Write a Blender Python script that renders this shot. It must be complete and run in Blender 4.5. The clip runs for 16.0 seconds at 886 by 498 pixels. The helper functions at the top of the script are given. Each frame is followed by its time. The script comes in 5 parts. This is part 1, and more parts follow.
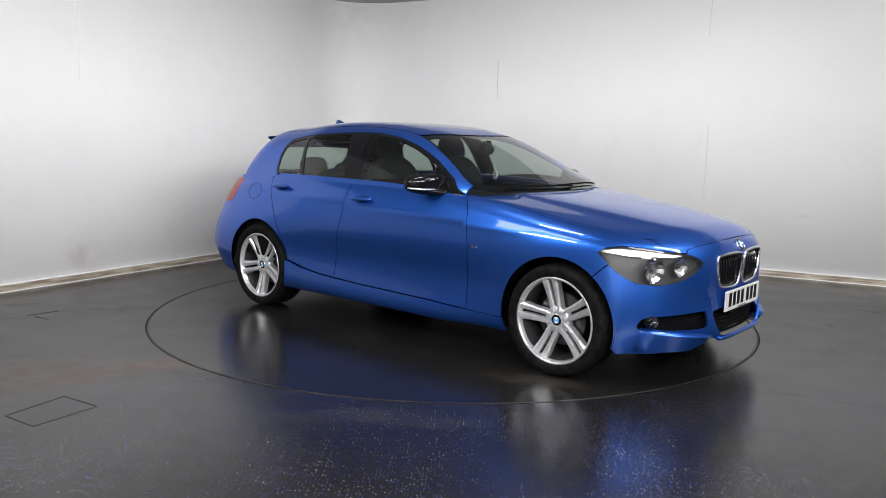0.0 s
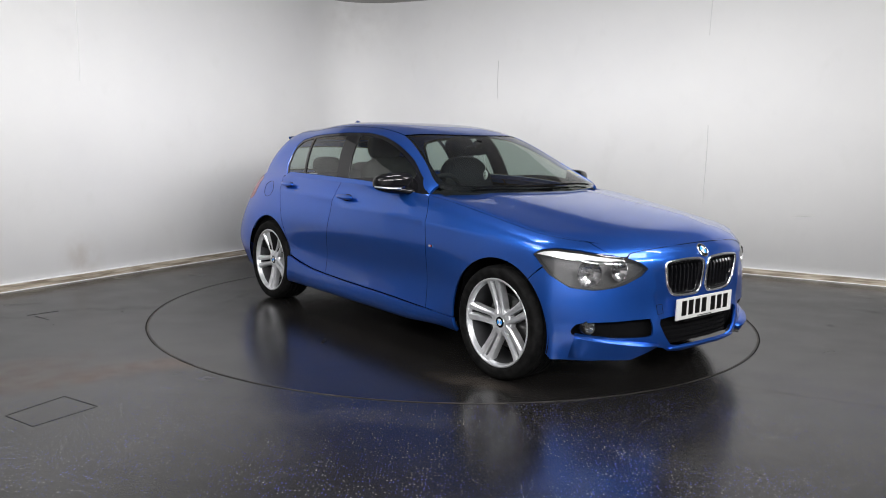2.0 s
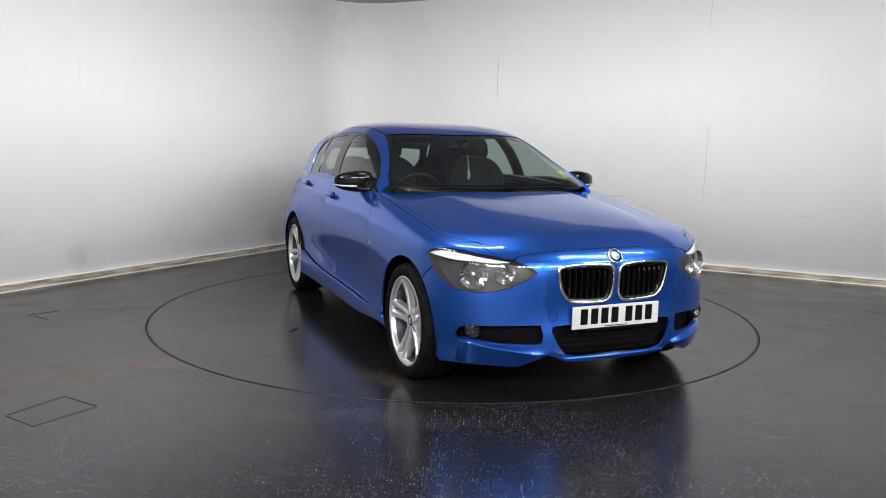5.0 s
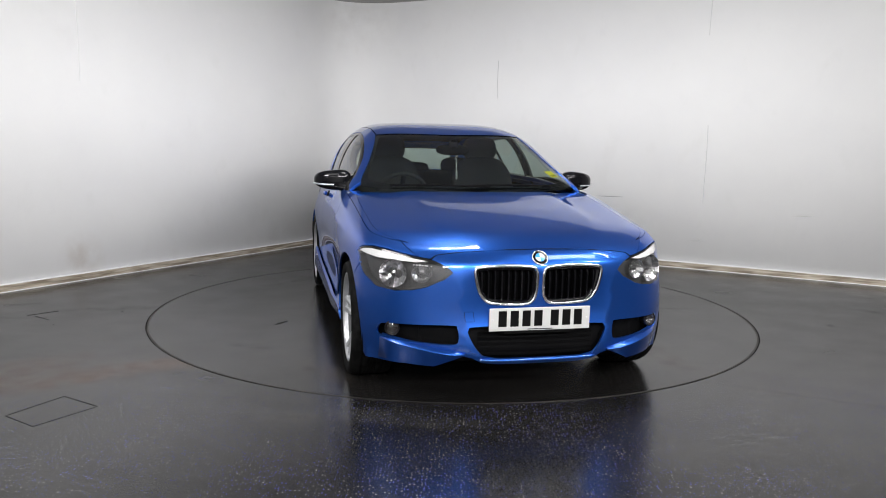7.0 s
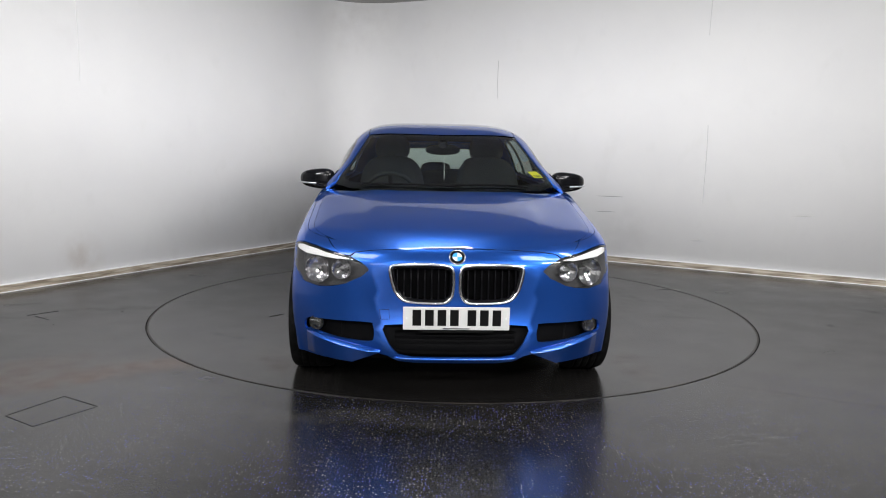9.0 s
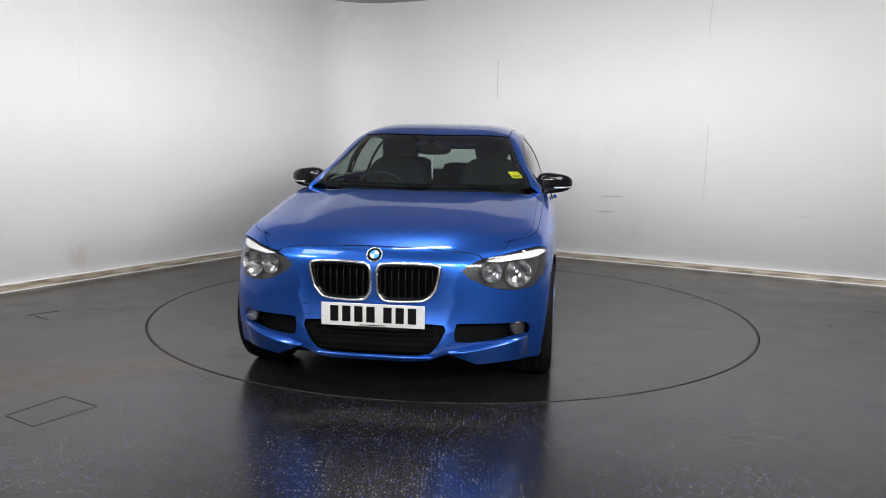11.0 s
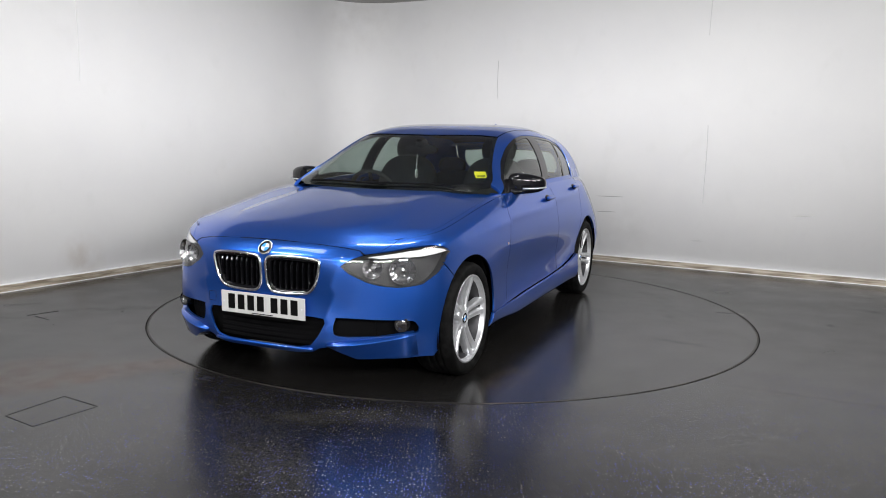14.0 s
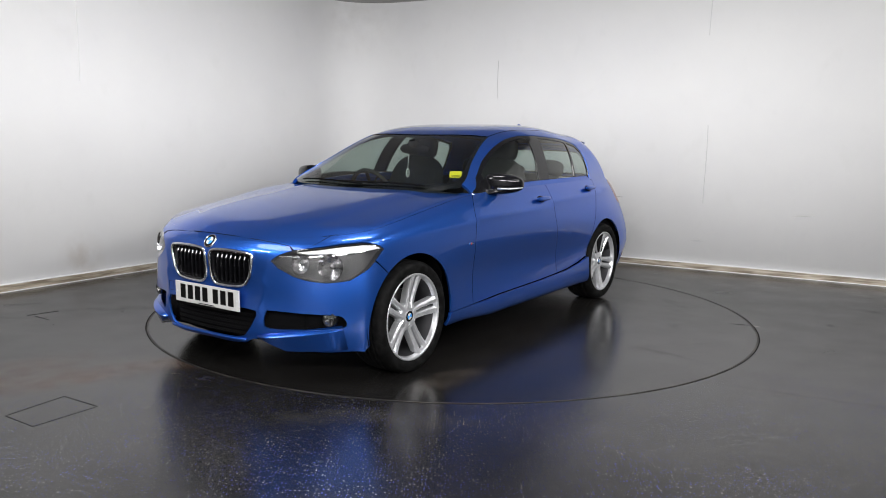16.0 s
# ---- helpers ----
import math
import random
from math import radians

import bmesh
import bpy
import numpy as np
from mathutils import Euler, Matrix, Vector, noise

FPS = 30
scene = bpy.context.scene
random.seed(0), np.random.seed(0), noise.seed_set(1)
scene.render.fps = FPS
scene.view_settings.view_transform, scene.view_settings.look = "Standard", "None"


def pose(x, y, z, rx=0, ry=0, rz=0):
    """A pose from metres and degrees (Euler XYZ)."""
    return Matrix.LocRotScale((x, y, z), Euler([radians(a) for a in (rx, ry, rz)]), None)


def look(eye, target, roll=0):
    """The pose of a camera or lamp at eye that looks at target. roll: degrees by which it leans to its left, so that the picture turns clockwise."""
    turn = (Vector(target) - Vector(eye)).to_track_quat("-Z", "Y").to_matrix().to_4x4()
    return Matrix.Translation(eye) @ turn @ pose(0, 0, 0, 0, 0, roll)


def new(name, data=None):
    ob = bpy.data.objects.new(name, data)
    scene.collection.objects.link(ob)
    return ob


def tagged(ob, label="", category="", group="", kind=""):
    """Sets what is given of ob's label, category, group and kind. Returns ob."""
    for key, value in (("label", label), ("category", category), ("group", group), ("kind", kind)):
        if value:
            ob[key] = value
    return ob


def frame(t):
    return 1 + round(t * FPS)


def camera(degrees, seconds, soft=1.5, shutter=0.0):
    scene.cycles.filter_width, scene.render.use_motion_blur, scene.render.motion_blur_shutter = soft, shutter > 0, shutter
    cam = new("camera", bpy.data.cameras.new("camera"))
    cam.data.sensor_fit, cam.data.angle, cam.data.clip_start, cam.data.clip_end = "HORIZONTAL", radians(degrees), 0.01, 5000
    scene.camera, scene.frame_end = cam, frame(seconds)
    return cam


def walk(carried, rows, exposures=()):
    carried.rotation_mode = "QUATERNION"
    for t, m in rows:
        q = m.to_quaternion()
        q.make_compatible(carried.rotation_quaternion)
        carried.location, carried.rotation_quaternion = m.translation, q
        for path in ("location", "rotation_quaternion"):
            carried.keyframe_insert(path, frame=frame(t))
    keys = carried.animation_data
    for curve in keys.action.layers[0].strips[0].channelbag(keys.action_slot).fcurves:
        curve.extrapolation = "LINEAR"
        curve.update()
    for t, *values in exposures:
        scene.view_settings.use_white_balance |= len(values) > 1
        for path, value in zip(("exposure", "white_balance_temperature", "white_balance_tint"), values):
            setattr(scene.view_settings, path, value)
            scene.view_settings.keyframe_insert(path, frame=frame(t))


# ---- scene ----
import mathutils.geometry

cam = camera(58.81, 16.0, soft=1.0)
EYE, AIM = (0.0, -6.015, 1.306), (-0.075, -0.073, 0.479)
walk(cam, [(0, look(EYE, AIM, 1.04)), (16, look(EYE, AIM, 1.04))])
scene.view_settings.exposure = 0.0

# the studio is closed; the world only fills the far side of any gap
world = bpy.data.worlds.new("world")
scene.world = world
world.use_nodes = True
world.node_tree.nodes["Background"].inputs[0].default_value = (0.5, 0.5, 0.52, 1)
world.node_tree.nodes["Background"].inputs[1].default_value = 0.05

CEILING = 2.96


def studio_lamp(x, y, z, aim, wide, deep, watts):
    data = bpy.data.lights.new("studio_lamp", "AREA")
    data.shape, data.size, data.size_y, data.energy = "RECTANGLE", wide, deep, watts
    data.color = (1.0, 0.99, 0.985)
    ob = new("studio_lamp", data)
    ob.matrix_world = look((x, y, z), aim)
    return ob


# soft lamp banks under the ceiling behind the camera, floods to either side of it, small spots overhead
TOP = CEILING - 0.12
for lx, ly, lz, aim, wide, deep, watts in (
        (-3.4, -6.9, TOP, (-0.9, 2.5, 0.2), 1.6, 0.6, 18), (-1.1, -7.3, TOP, (-0.4, 2.5, 0.2), 1.6, 0.6, 165),
        (1.2, -7.3, TOP, (1.2, 2.5, 0.2), 1.6, 0.6, 180), (3.5, -6.9, TOP, (3.0, 2.0, 0.0), 1.6, 0.6, 205),
        (-3.3, -3.4, TOP, (3.3, 2.0, 0.0), 1.0, 0.4, 72), (3.7, -3.6, TOP, (-1.6, 3.6, 0.0), 1.0, 0.4, 78),
        # unseen fill, added to brighten the corner and the right wall
        (-0.2, -1.5, TOP, (-1.5, 3.2, -1.2), 0.9, 0.25, 34), (2.6, -1.7, TOP, (3.0, 1.9, -1.2), 0.9, 0.25, 24),
        (-2.0, -2.5, TOP, (-1.4, -1.6, 0.0), 1.3, 0.5, 17), (2.0, -2.5, TOP, (1.6, -1.6, 0.0), 1.3, 0.5, 24),
        (-2.6, -4.0, TOP, (-1.0, 0.0, 0.5), 0.1, 0.1, 4), (-1.2, -4.4, TOP, (-0.5, 0.0, 0.5), 0.1, 0.1, 4), (1.3, -4.4, TOP, (0.5, 0.0, 0.5), 0.1, 0.1, 4), (2.7, -4.0, TOP, (1.0, 0.0, 0.5), 0.1, 0.1, 4),
        # unseen fill, added to brighten the wall that the bumper reflects
        (-1.5, -7.6, TOP, (-2.5, -12.0, 0.8), 1.2, 0.5, 150), (1.8, -7.6, TOP, (1.5, -12.0, 0.8), 1.2, 0.5, 150)):
    studio_lamp(lx, ly, lz, aim, wide, deep, watts)


# ---- materials ----
def material(name, color=(0.5, 0.5, 0.5), rough=0.5, metal=0.0, **more):
    m = bpy.data.materials.new(name)
    m.use_nodes = True
    b = m.node_tree.nodes["Principled BSDF"]
    b.inputs["Base Color"].default_value = (*color, 1)
    b.inputs["Roughness"].default_value = rough
    b.inputs["Metallic"].default_value = metal
    for key, value in more.items():
        b.inputs[key.replace("_", " ")].default_value = value
    return m


def node(m, kind, **values):
    n = m.node_tree.nodes.new(kind)
    for key, value in values.items():
        n.inputs[key.replace("_", " ")].default_value = value
    return n


def wire(m, a, out, b, into):
    m.node_tree.links.new(a.outputs[out], b.inputs[into])


def shader(m):
    return m.node_tree.nodes["Principled BSDF"]


def ramp(m, stops):
    n = m.node_tree.nodes.new("ShaderNodeValToRGB")
    while len(n.color_ramp.elements) < len(stops):
        n.color_ramp.elements.new(0.5)
    for e, (p, c) in zip(n.color_ramp.elements, stops):
        e.position, e.color = p, (*c, 1)
    return n


def mix(m, fac, a, b, mode="MIX"):
    """a and b are colours or (node, socket); fac a number or (node, socket)."""
    n = m.node_tree.nodes.new("ShaderNodeMix")
    n.data_type, n.blend_type = "RGBA", mode
    for i, v in ((0, fac), (6, a), (7, b)):
        if isinstance(v, tuple) and hasattr(v[0], "outputs"):
            m.node_tree.links.new(v[0].outputs[v[1]], n.inputs[i])
        else:
            n.inputs[i].default_value = v if i == 0 else (*v, 1)
    return (n, 2)


def mottle(m, a, b, scale, low=0.4, high=0.6, detail=6, stretch=(1, 1, 1), space="Object"):
    """A colour that wanders between a and b."""
    co = m.node_tree.nodes.new("ShaderNodeTexCoord")
    mp = node(m, "ShaderNodeMapping", Scale=stretch)
    wire(m, co, space, mp, "Vector")
    n = node(m, "ShaderNodeTexNoise", Scale=scale, Detail=detail)
    wire(m, mp, 0, n, "Vector")
    r = ramp(m, [(low, a), (high, b)])
    wire(m, n, 0, r, 0)
    return (r, 0)


def plug(m, src, into):
    m.node_tree.links.new(src[0].outputs[src[1]], shader(m).inputs[into])


def bump(m, scale, strength, distance=0.002, detail=4):
    co = m.node_tree.nodes.new("ShaderNodeTexCoord")
    n = node(m, "ShaderNodeTexNoise", Scale=scale, Detail=detail)
    wire(m, co, "Object", n, "Vector")
    b = node(m, "ShaderNodeBump", Strength=strength, Distance=distance)
    wire(m, n, 0, b, "Height")
    wire(m, b, 0, shader(m), "Normal")


def floor_material(name, speckle, base, stains):
    m = material(name, (base, base, base), 0.3, Specular_IOR_Level=0.48)
    co = m.node_tree.nodes.new("ShaderNodeTexCoord")
    dust = mottle(m, (base, base * 0.97, base * 0.95), (base * 1.9, base * 1.75, base * 1.65), 0.9, 0.35, 0.75, 8)
    grain = mottle(m, (0.65, 0.65, 0.66), (1.25, 1.24, 1.22), 140, 0.3, 0.7, 2)
    col = mix(m, 1.0, dust, grain, "MULTIPLY")
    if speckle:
        # chips of uneven size, thinned out in random patches and away from the camera
        v = node(m, "ShaderNodeTexVoronoi", Scale=66)
        v.voronoi_dimensions = "2D"
        wire(m, co, "Object", v, "Vector")
        hsv = node(m, "ShaderNodeSeparateColor")
        wire(m, v, "Color", hsv, 0)
        grow, size = m.node_tree.nodes.new("ShaderNodeMath"), m.node_tree.nodes.new("ShaderNodeMath")
        grow.operation, grow.inputs[1].default_value = "ADD", 0.12
        wire(m, hsv, 1, grow, 0)
        size.operation = "DIVIDE"
        wire(m, v, "Distance", size, 0), wire(m, grow, 0, size, 1)
        spot = ramp(m, [(0.0, (1, 1, 1)), (0.15, (1, 1, 1)), (0.2, (0, 0, 0))])
        wire(m, size, 0, spot, 0)
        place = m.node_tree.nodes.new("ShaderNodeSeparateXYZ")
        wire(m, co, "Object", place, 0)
        near_fade = node(m, "ShaderNodeMapRange")
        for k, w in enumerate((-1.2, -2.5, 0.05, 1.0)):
            near_fade.inputs[k + 1].default_value = w
        wire(m, place, 1, near_fade, 0)
        worn = mix(m, 1.0, mottle(m, (0.25, 0.25, 0.25), (1, 1, 1), 1.7, 0.35, 0.6, 8), (near_fade, 0), "MULTIPLY")
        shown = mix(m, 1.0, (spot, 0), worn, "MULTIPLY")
        kind = ramp(m, [(0.0, (0.14, 0.16, 0.6)), (0.32, (0.14, 0.16, 0.6)), (0.34, (0.44, 0.44, 0.43)), (0.58, (0.44, 0.44, 0.43)), (0.6, (0.02, 0.02, 0.02))])
        kind.color_ramp.interpolation = "CONSTANT"
        wire(m, hsv, 0, kind, 0)
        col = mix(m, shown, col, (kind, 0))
    # dirt in drifts and smears, and dark marks, which take the gloss off
    film = None
    for place, turn, size, tint, gain in stains:
        mp = m.node_tree.nodes.new("ShaderNodeMapping")
        mp.vector_type = "TEXTURE"
        mp.inputs["Location"].default_value, mp.inputs["Rotation"].default_value, mp.inputs["Scale"].default_value = (*place, 0), (0, 0, radians(turn)), (*size, 1)
        wire(m, co, "Object", mp, 0)
        g = m.node_tree.nodes.new("ShaderNodeTexGradient")
        g.gradient_type = "SPHERICAL"
        wire(m, mp, 0, g, 0)
        soft = ramp(m, [(0.0, (0, 0, 0)), (0.55, (gain, gain, gain))])
        wire(m, g, 0, soft, 0)
        n = mottle(m, (0.15, 0.15, 0.15), (1, 1, 1), 7, 0.35, 0.65, 8)
        f = mix(m, 1.0, n, (soft, 0), "MULTIPLY")
        col = mix(m, f, col, tint)
        film = f if film is None else mix(m, 1.0, film, f, "LIGHTEN")
    gloss = mix(m, film, (0.4, 0.4, 0.4), (0.1, 0.1, 0.1))
    plug(m, gloss, "Specular IOR Level")
    plug(m, col, "Base Color")
    lo, hi = (0.2, 0.29) if speckle else (0.18, 0.26)
    r = mottle(m, (lo, lo, lo), (hi, hi, hi), 3.5, 0.25, 0.8, 8)
    plug(m, r, "Roughness")
    bump(m, 260, 0.05, 0.001, 2)
    return m


BROWN, DARK_MARK = (0.075, 0.045, 0.03), (0.006, 0.006, 0.006)
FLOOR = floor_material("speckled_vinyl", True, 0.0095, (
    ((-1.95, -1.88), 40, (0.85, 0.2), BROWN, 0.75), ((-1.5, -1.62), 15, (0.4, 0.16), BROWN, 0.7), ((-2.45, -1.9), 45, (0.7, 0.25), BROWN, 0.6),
    ((-2.4, -0.2), 16, (0.95, 0.1), DARK_MARK, 0.9), ((-3.25, -0.15), 30, (0.16, 0.05), DARK_MARK, 0.9), ((-3.1, -0.6), 12, (0.5, 0.06), DARK_MARK, 0.8),
    ((-1.4, 2.2), 20, (0.2, 0.1), DARK_MARK, 0.9), ((3.33, 0.25), -50, (0.3, 0.08), DARK_MARK, 1.0), ((3.55, 0.8), -10, (0.22, 0.06), DARK_MARK, 0.9), ((2.79, -0.32), 60, (0.07, 0.04), DARK_MARK, 1.0),
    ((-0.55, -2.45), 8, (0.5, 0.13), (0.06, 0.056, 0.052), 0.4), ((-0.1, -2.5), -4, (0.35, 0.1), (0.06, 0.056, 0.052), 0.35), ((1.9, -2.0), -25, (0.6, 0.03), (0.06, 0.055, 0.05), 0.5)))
DISC = floor_material("turntable_vinyl", False, 0.009, (
    ((-0.6, 1.55), 20, (0.2, 0.06), DARK_MARK, 0.9), ((0.9, -1.5), 60, (0.25, 0.06), DARK_MARK, 0.8), ((-1.3, -1.2), 130, (0.3, 0.05), DARK_MARK, 0.9), ((-1.35, 1.3), 45, (0.3, 0.08), DARK_MARK, 0.8),
    ((0.25, 1.75), 80, (0.25, 0.05), DARK_MARK, 0.8), ((1.55, 1.0), 0, (0.4, 0.15), (0.06, 0.05, 0.042), 0.6), ((1.5, -1.1), 20, (0.35, 0.12), (0.06, 0.05, 0.042), 0.6)))
GAP = material("black_gap", (0.008, 0.008, 0.008), 0.7)
WALL = material("white_wall_paint", (0.78, 0.78, 0.78), 0.6)
plug(WALL, mix(WALL, 1.0, mottle(WALL, (0.76, 0.76, 0.765), (0.8, 0.8, 0.8), 1.3, 0.3, 0.7, 5), mottle(WALL, (0.965, 0.965, 0.96), (1, 1, 1), 5, 0.2, 0.4, 8, (1, 1, 0.7)), "MULTIPLY"), "Base Color")
wall_col = (shader(WALL).inputs["Base Color"].links[0].from_node, 2)
# low smudges; the car's faint shadow and a darker ceiling corner are coloured in
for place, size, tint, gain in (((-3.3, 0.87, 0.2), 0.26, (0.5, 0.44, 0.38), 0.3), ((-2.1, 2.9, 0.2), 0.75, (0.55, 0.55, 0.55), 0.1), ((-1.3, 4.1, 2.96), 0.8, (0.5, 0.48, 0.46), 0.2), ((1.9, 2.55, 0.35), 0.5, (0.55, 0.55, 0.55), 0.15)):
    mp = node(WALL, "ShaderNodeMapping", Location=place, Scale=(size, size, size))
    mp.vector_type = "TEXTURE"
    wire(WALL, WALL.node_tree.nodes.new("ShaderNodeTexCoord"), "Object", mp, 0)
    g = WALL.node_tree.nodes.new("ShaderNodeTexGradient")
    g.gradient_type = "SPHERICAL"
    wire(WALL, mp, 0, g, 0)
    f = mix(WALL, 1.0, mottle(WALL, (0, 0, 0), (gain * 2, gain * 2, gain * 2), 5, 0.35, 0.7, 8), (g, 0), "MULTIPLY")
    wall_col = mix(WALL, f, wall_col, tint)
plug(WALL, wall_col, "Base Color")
bump(WALL, 90, 0.08, 0.002)
CEIL = material("ceiling_paint", (0.32, 0.315, 0.31), 0.8)
plug(CEIL, mottle(CEIL, (0.39, 0.385, 0.38), (0.46, 0.455, 0.45), 3), "Base Color")
SKIRT = material("worn_cream_skirting", (0.45, 0.4, 0.32), 0.55)
plug(SKIRT, mottle(SKIRT, (0.2, 0.16, 0.115), (0.52, 0.46, 0.37), 5, 0.38, 0.62, 9, (0.7, 0.7, 9)), "Base Color")
SEAM = material("wall_seam", (0.42, 0.42, 0.42), 0.7)
# unseen walls: grey stands in for dimly lit white walls the car reflects
SHADE_WALL = material("shade_grey_wall", (0.35, 0.35, 0.355), 0.7)
plug(SHADE_WALL, mottle(SHADE_WALL, (0.32, 0.32, 0.325), (0.38, 0.38, 0.385), 2), "Base Color")


# ---- building helpers ----
def mesh_of(bm, name, mat, smooth=False):
    me = bpy.data.meshes.new(name)
    bm.normal_update()
    bm.to_mesh(me)
    bm.free()
    me.materials.append(mat)
    if smooth:
        me.polygons.foreach_set("use_smooth", [True] * len(me.polygons))
    return me


def part(name, bm, mat, parent=None, label="", smooth=False):
    ob = new(name, mesh_of(bm, name, mat, smooth))
    if parent:
        ob.parent = parent
    if label:
        ob["label"] = label
    return ob


def box(bm, lo, hi, m=Matrix(), bevel=0.0):
    r = bmesh.ops.create_cube(bm, size=1)["verts"]
    c, s = (Vector(lo) + Vector(hi)) / 2, Vector(hi) - Vector(lo)
    for v in r:
        v.co = Vector((v.co.x * s.x + c.x, v.co.y * s.y + c.y, v.co.z * s.z + c.z))
    if bevel:
        e = list({e for v in r for e in v.link_edges})
        out = bmesh.ops.bevel(bm, geom=e, offset=bevel, segments=2, affect="EDGES", profile=0.6)
        r = list({v for f in out["faces"] for v in f.verts} | {v for v in r if v.is_valid})
    bmesh.ops.transform(bm, matrix=m, verts=r)
    return bm


def prism(bm, outline, z0, z1, m=Matrix()):
    lo = [bm.verts.new(m @ Vector((x, y, z0))) for x, y in outline]
    hi = [bm.verts.new(m @ Vector((x, y, z1))) for x, y in outline]
    bm.faces.new(lo[::-1]), bm.faces.new(hi)
    n = len(lo)
    for i in range(n):
        bm.faces.new((lo[i], lo[(i + 1) % n], hi[(i + 1) % n], hi[i]))
    return bm


def lathe(bm, profile, steps=48, m=Matrix(), closed=False):
    """Profile of (radius, height) turned about z."""
    rings = []
    for r, z in profile:
        rings.append([bm.verts.new(m @ Vector((r * math.cos(a), r * math.sin(a), z))) for a in np.linspace(0, 2 * math.pi, steps, endpoint=False)])
    if closed:
        rings.append(rings[0])
    for a, b in zip(rings, rings[1:]):
        for i in range(steps):
            j = (i + 1) % steps
            bm.faces.new((a[i], a[j], b[j], b[i]))
    return rings


# ---- the studio ----
# wall line seen in plan: the straight left wall, a rounded corner, the straight right wall
LEFT, CORNER, RIGHT = Vector((-3.682, 0.226)), Vector((-1.309, 4.239)), Vector((4.109, 1.372))
dl, dr = (LEFT - CORNER).normalized(), (RIGHT - CORNER).normalized()
ROUND = 0.75


def wall_line():
    a, b = CORNER + dl * ROUND, CORNER + dr * ROUND
    pts = [CORNER + dl * 4.95]
    for i in range(17):
        s = i / 16
        pts.append((1 - s) ** 2 * a + 2 * s * (1 - s) * CORNER + s * s * b)
    pts.append(CORNER + dr * 6.5)
    return pts


def band(pts, thick, z0, z1, out):
    """A wall that follows a plan line, thickened to the outside."""
    nrm = []
    for i, p in enumerate(pts):
        d = (pts[min(i + 1, len(pts) - 1)] - pts[max(i - 1, 0)]).normalized()
        nrm.append(Vector((-d.y, d.x)) * out)
    bm = bmesh.new()
    rows = []
    for p, n in zip(pts, nrm):
        q = p + n * thick
        rows.append([bm.verts.new((*a, z)) for a, z in ((p, z0), (p, z1), (q, z1), (q, z0))])
    for a, b in zip(rows, rows[1:]):
        for i in range(4):
            j = (i + 1) % 4
            bm.faces.new((a[i], b[i], b[j], a[j]))
    bm.faces.new(rows[0]), bm.faces.new(rows[-1][::-1])
    bmesh.ops.recalc_face_normals(bm, faces=bm.faces)
    return bm


def setting(name, bm, mat, label, category, smooth=False):
    return tagged(part(name, bm, mat, smooth=smooth), label, category, kind="structure")


LINE = wall_line()
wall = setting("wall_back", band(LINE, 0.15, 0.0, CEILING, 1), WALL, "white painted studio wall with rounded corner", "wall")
for p in wall.data.polygons:
    p.use_smooth = abs(p.normal.z) < 0.1
FAR_L, FAR_R = CORNER + dl * 13.5, CORNER + dr * 13.5
setting("wall_left", band([FAR_L, LINE[0]], 0.15, 0.0, CEILING, 1), SHADE_WALL, "unseen wall beside the camera, greyed to dim reflections", "wall")
setting("wall_right", band([LINE[-1], FAR_R], 0.15, 0.0, CEILING, 1), SHADE_WALL, "unseen wall beside the camera, greyed to dim reflections", "wall")
setting("wall_front", band([FAR_L, FAR_L + dr * 13.5], 0.15, 0, CEILING, -1), WALL, "white painted studio wall behind the camera", "wall")
setting("wall_side", band([FAR_R, FAR_R + dl * 13.5], 0.15, 0, CEILING, 1), SHADE_WALL, "unseen studio side wall, greyed to dim reflections", "wall")
setting("baseboard", band(LINE, -0.018, 0, 0.07, 1), SKIRT, "worn cream wooden skirting board with scuffs", "skirting board")
bm = bmesh.new()
prism(bm, [tuple(p) for p in (FAR_L, FAR_L + dr * 13.5, FAR_R, CORNER)], CEILING, CEILING + 0.1)
setting("ceiling", bm, CEIL, "grey painted studio ceiling", "ceiling")

# floor with a round hole for the turntable
DISC_R = 2.23
bm = bmesh.new()
N = 160
ring = [bm.verts.new(((DISC_R + 0.008) * math.cos(2 * math.pi * i / N), (DISC_R + 0.008) * math.sin(2 * math.pi * i / N), 0)) for i in range(N)]
low = [bm.verts.new((v.co.x, v.co.y, -0.05)) for v in ring]
outer = [bm.verts.new((16 * math.cos(2 * math.pi * i / N), 16 * math.sin(2 * math.pi * i / N), 0)) for i in range(N)]
for i in range(N):
    j = (i + 1) % N
    bm.faces.new((ring[i], outer[i], outer[j], ring[j]))
    bm.faces.new((low[i], ring[i], ring[j], low[j]))
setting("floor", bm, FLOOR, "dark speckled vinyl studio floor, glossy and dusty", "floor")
bm = bmesh.new()
bmesh.ops.create_circle(bm, cap_ends=True, radius=DISC_R + 0.2, segments=64, matrix=Matrix.Translation((0, 0, -0.045)))
setting("turntable_pit", bm, GAP, "black gap round the turntable", "floor")
bm = bmesh.new()
lathe(bm, [(DISC_R, -0.03), (DISC_R, -0.003), (DISC_R - 0.003, 0.0)], N)
bm.faces.new([v for v in bm.verts if v.co.z > -0.001])
turntable = tagged(part("turntable", bm, DISC), "round dark vinyl turntable set flush into the floor", "turntable")
bm = bmesh.new()
lathe(bm, [(DISC_R - 0.012, 0.0004), (DISC_R - 0.011, 0.0012), (DISC_R - 0.001, 0.0012), (DISC_R, 0.0004)], N)
EDGE = material("dull_metal_edge", (0.03, 0.028, 0.026), 0.5, 0.3)
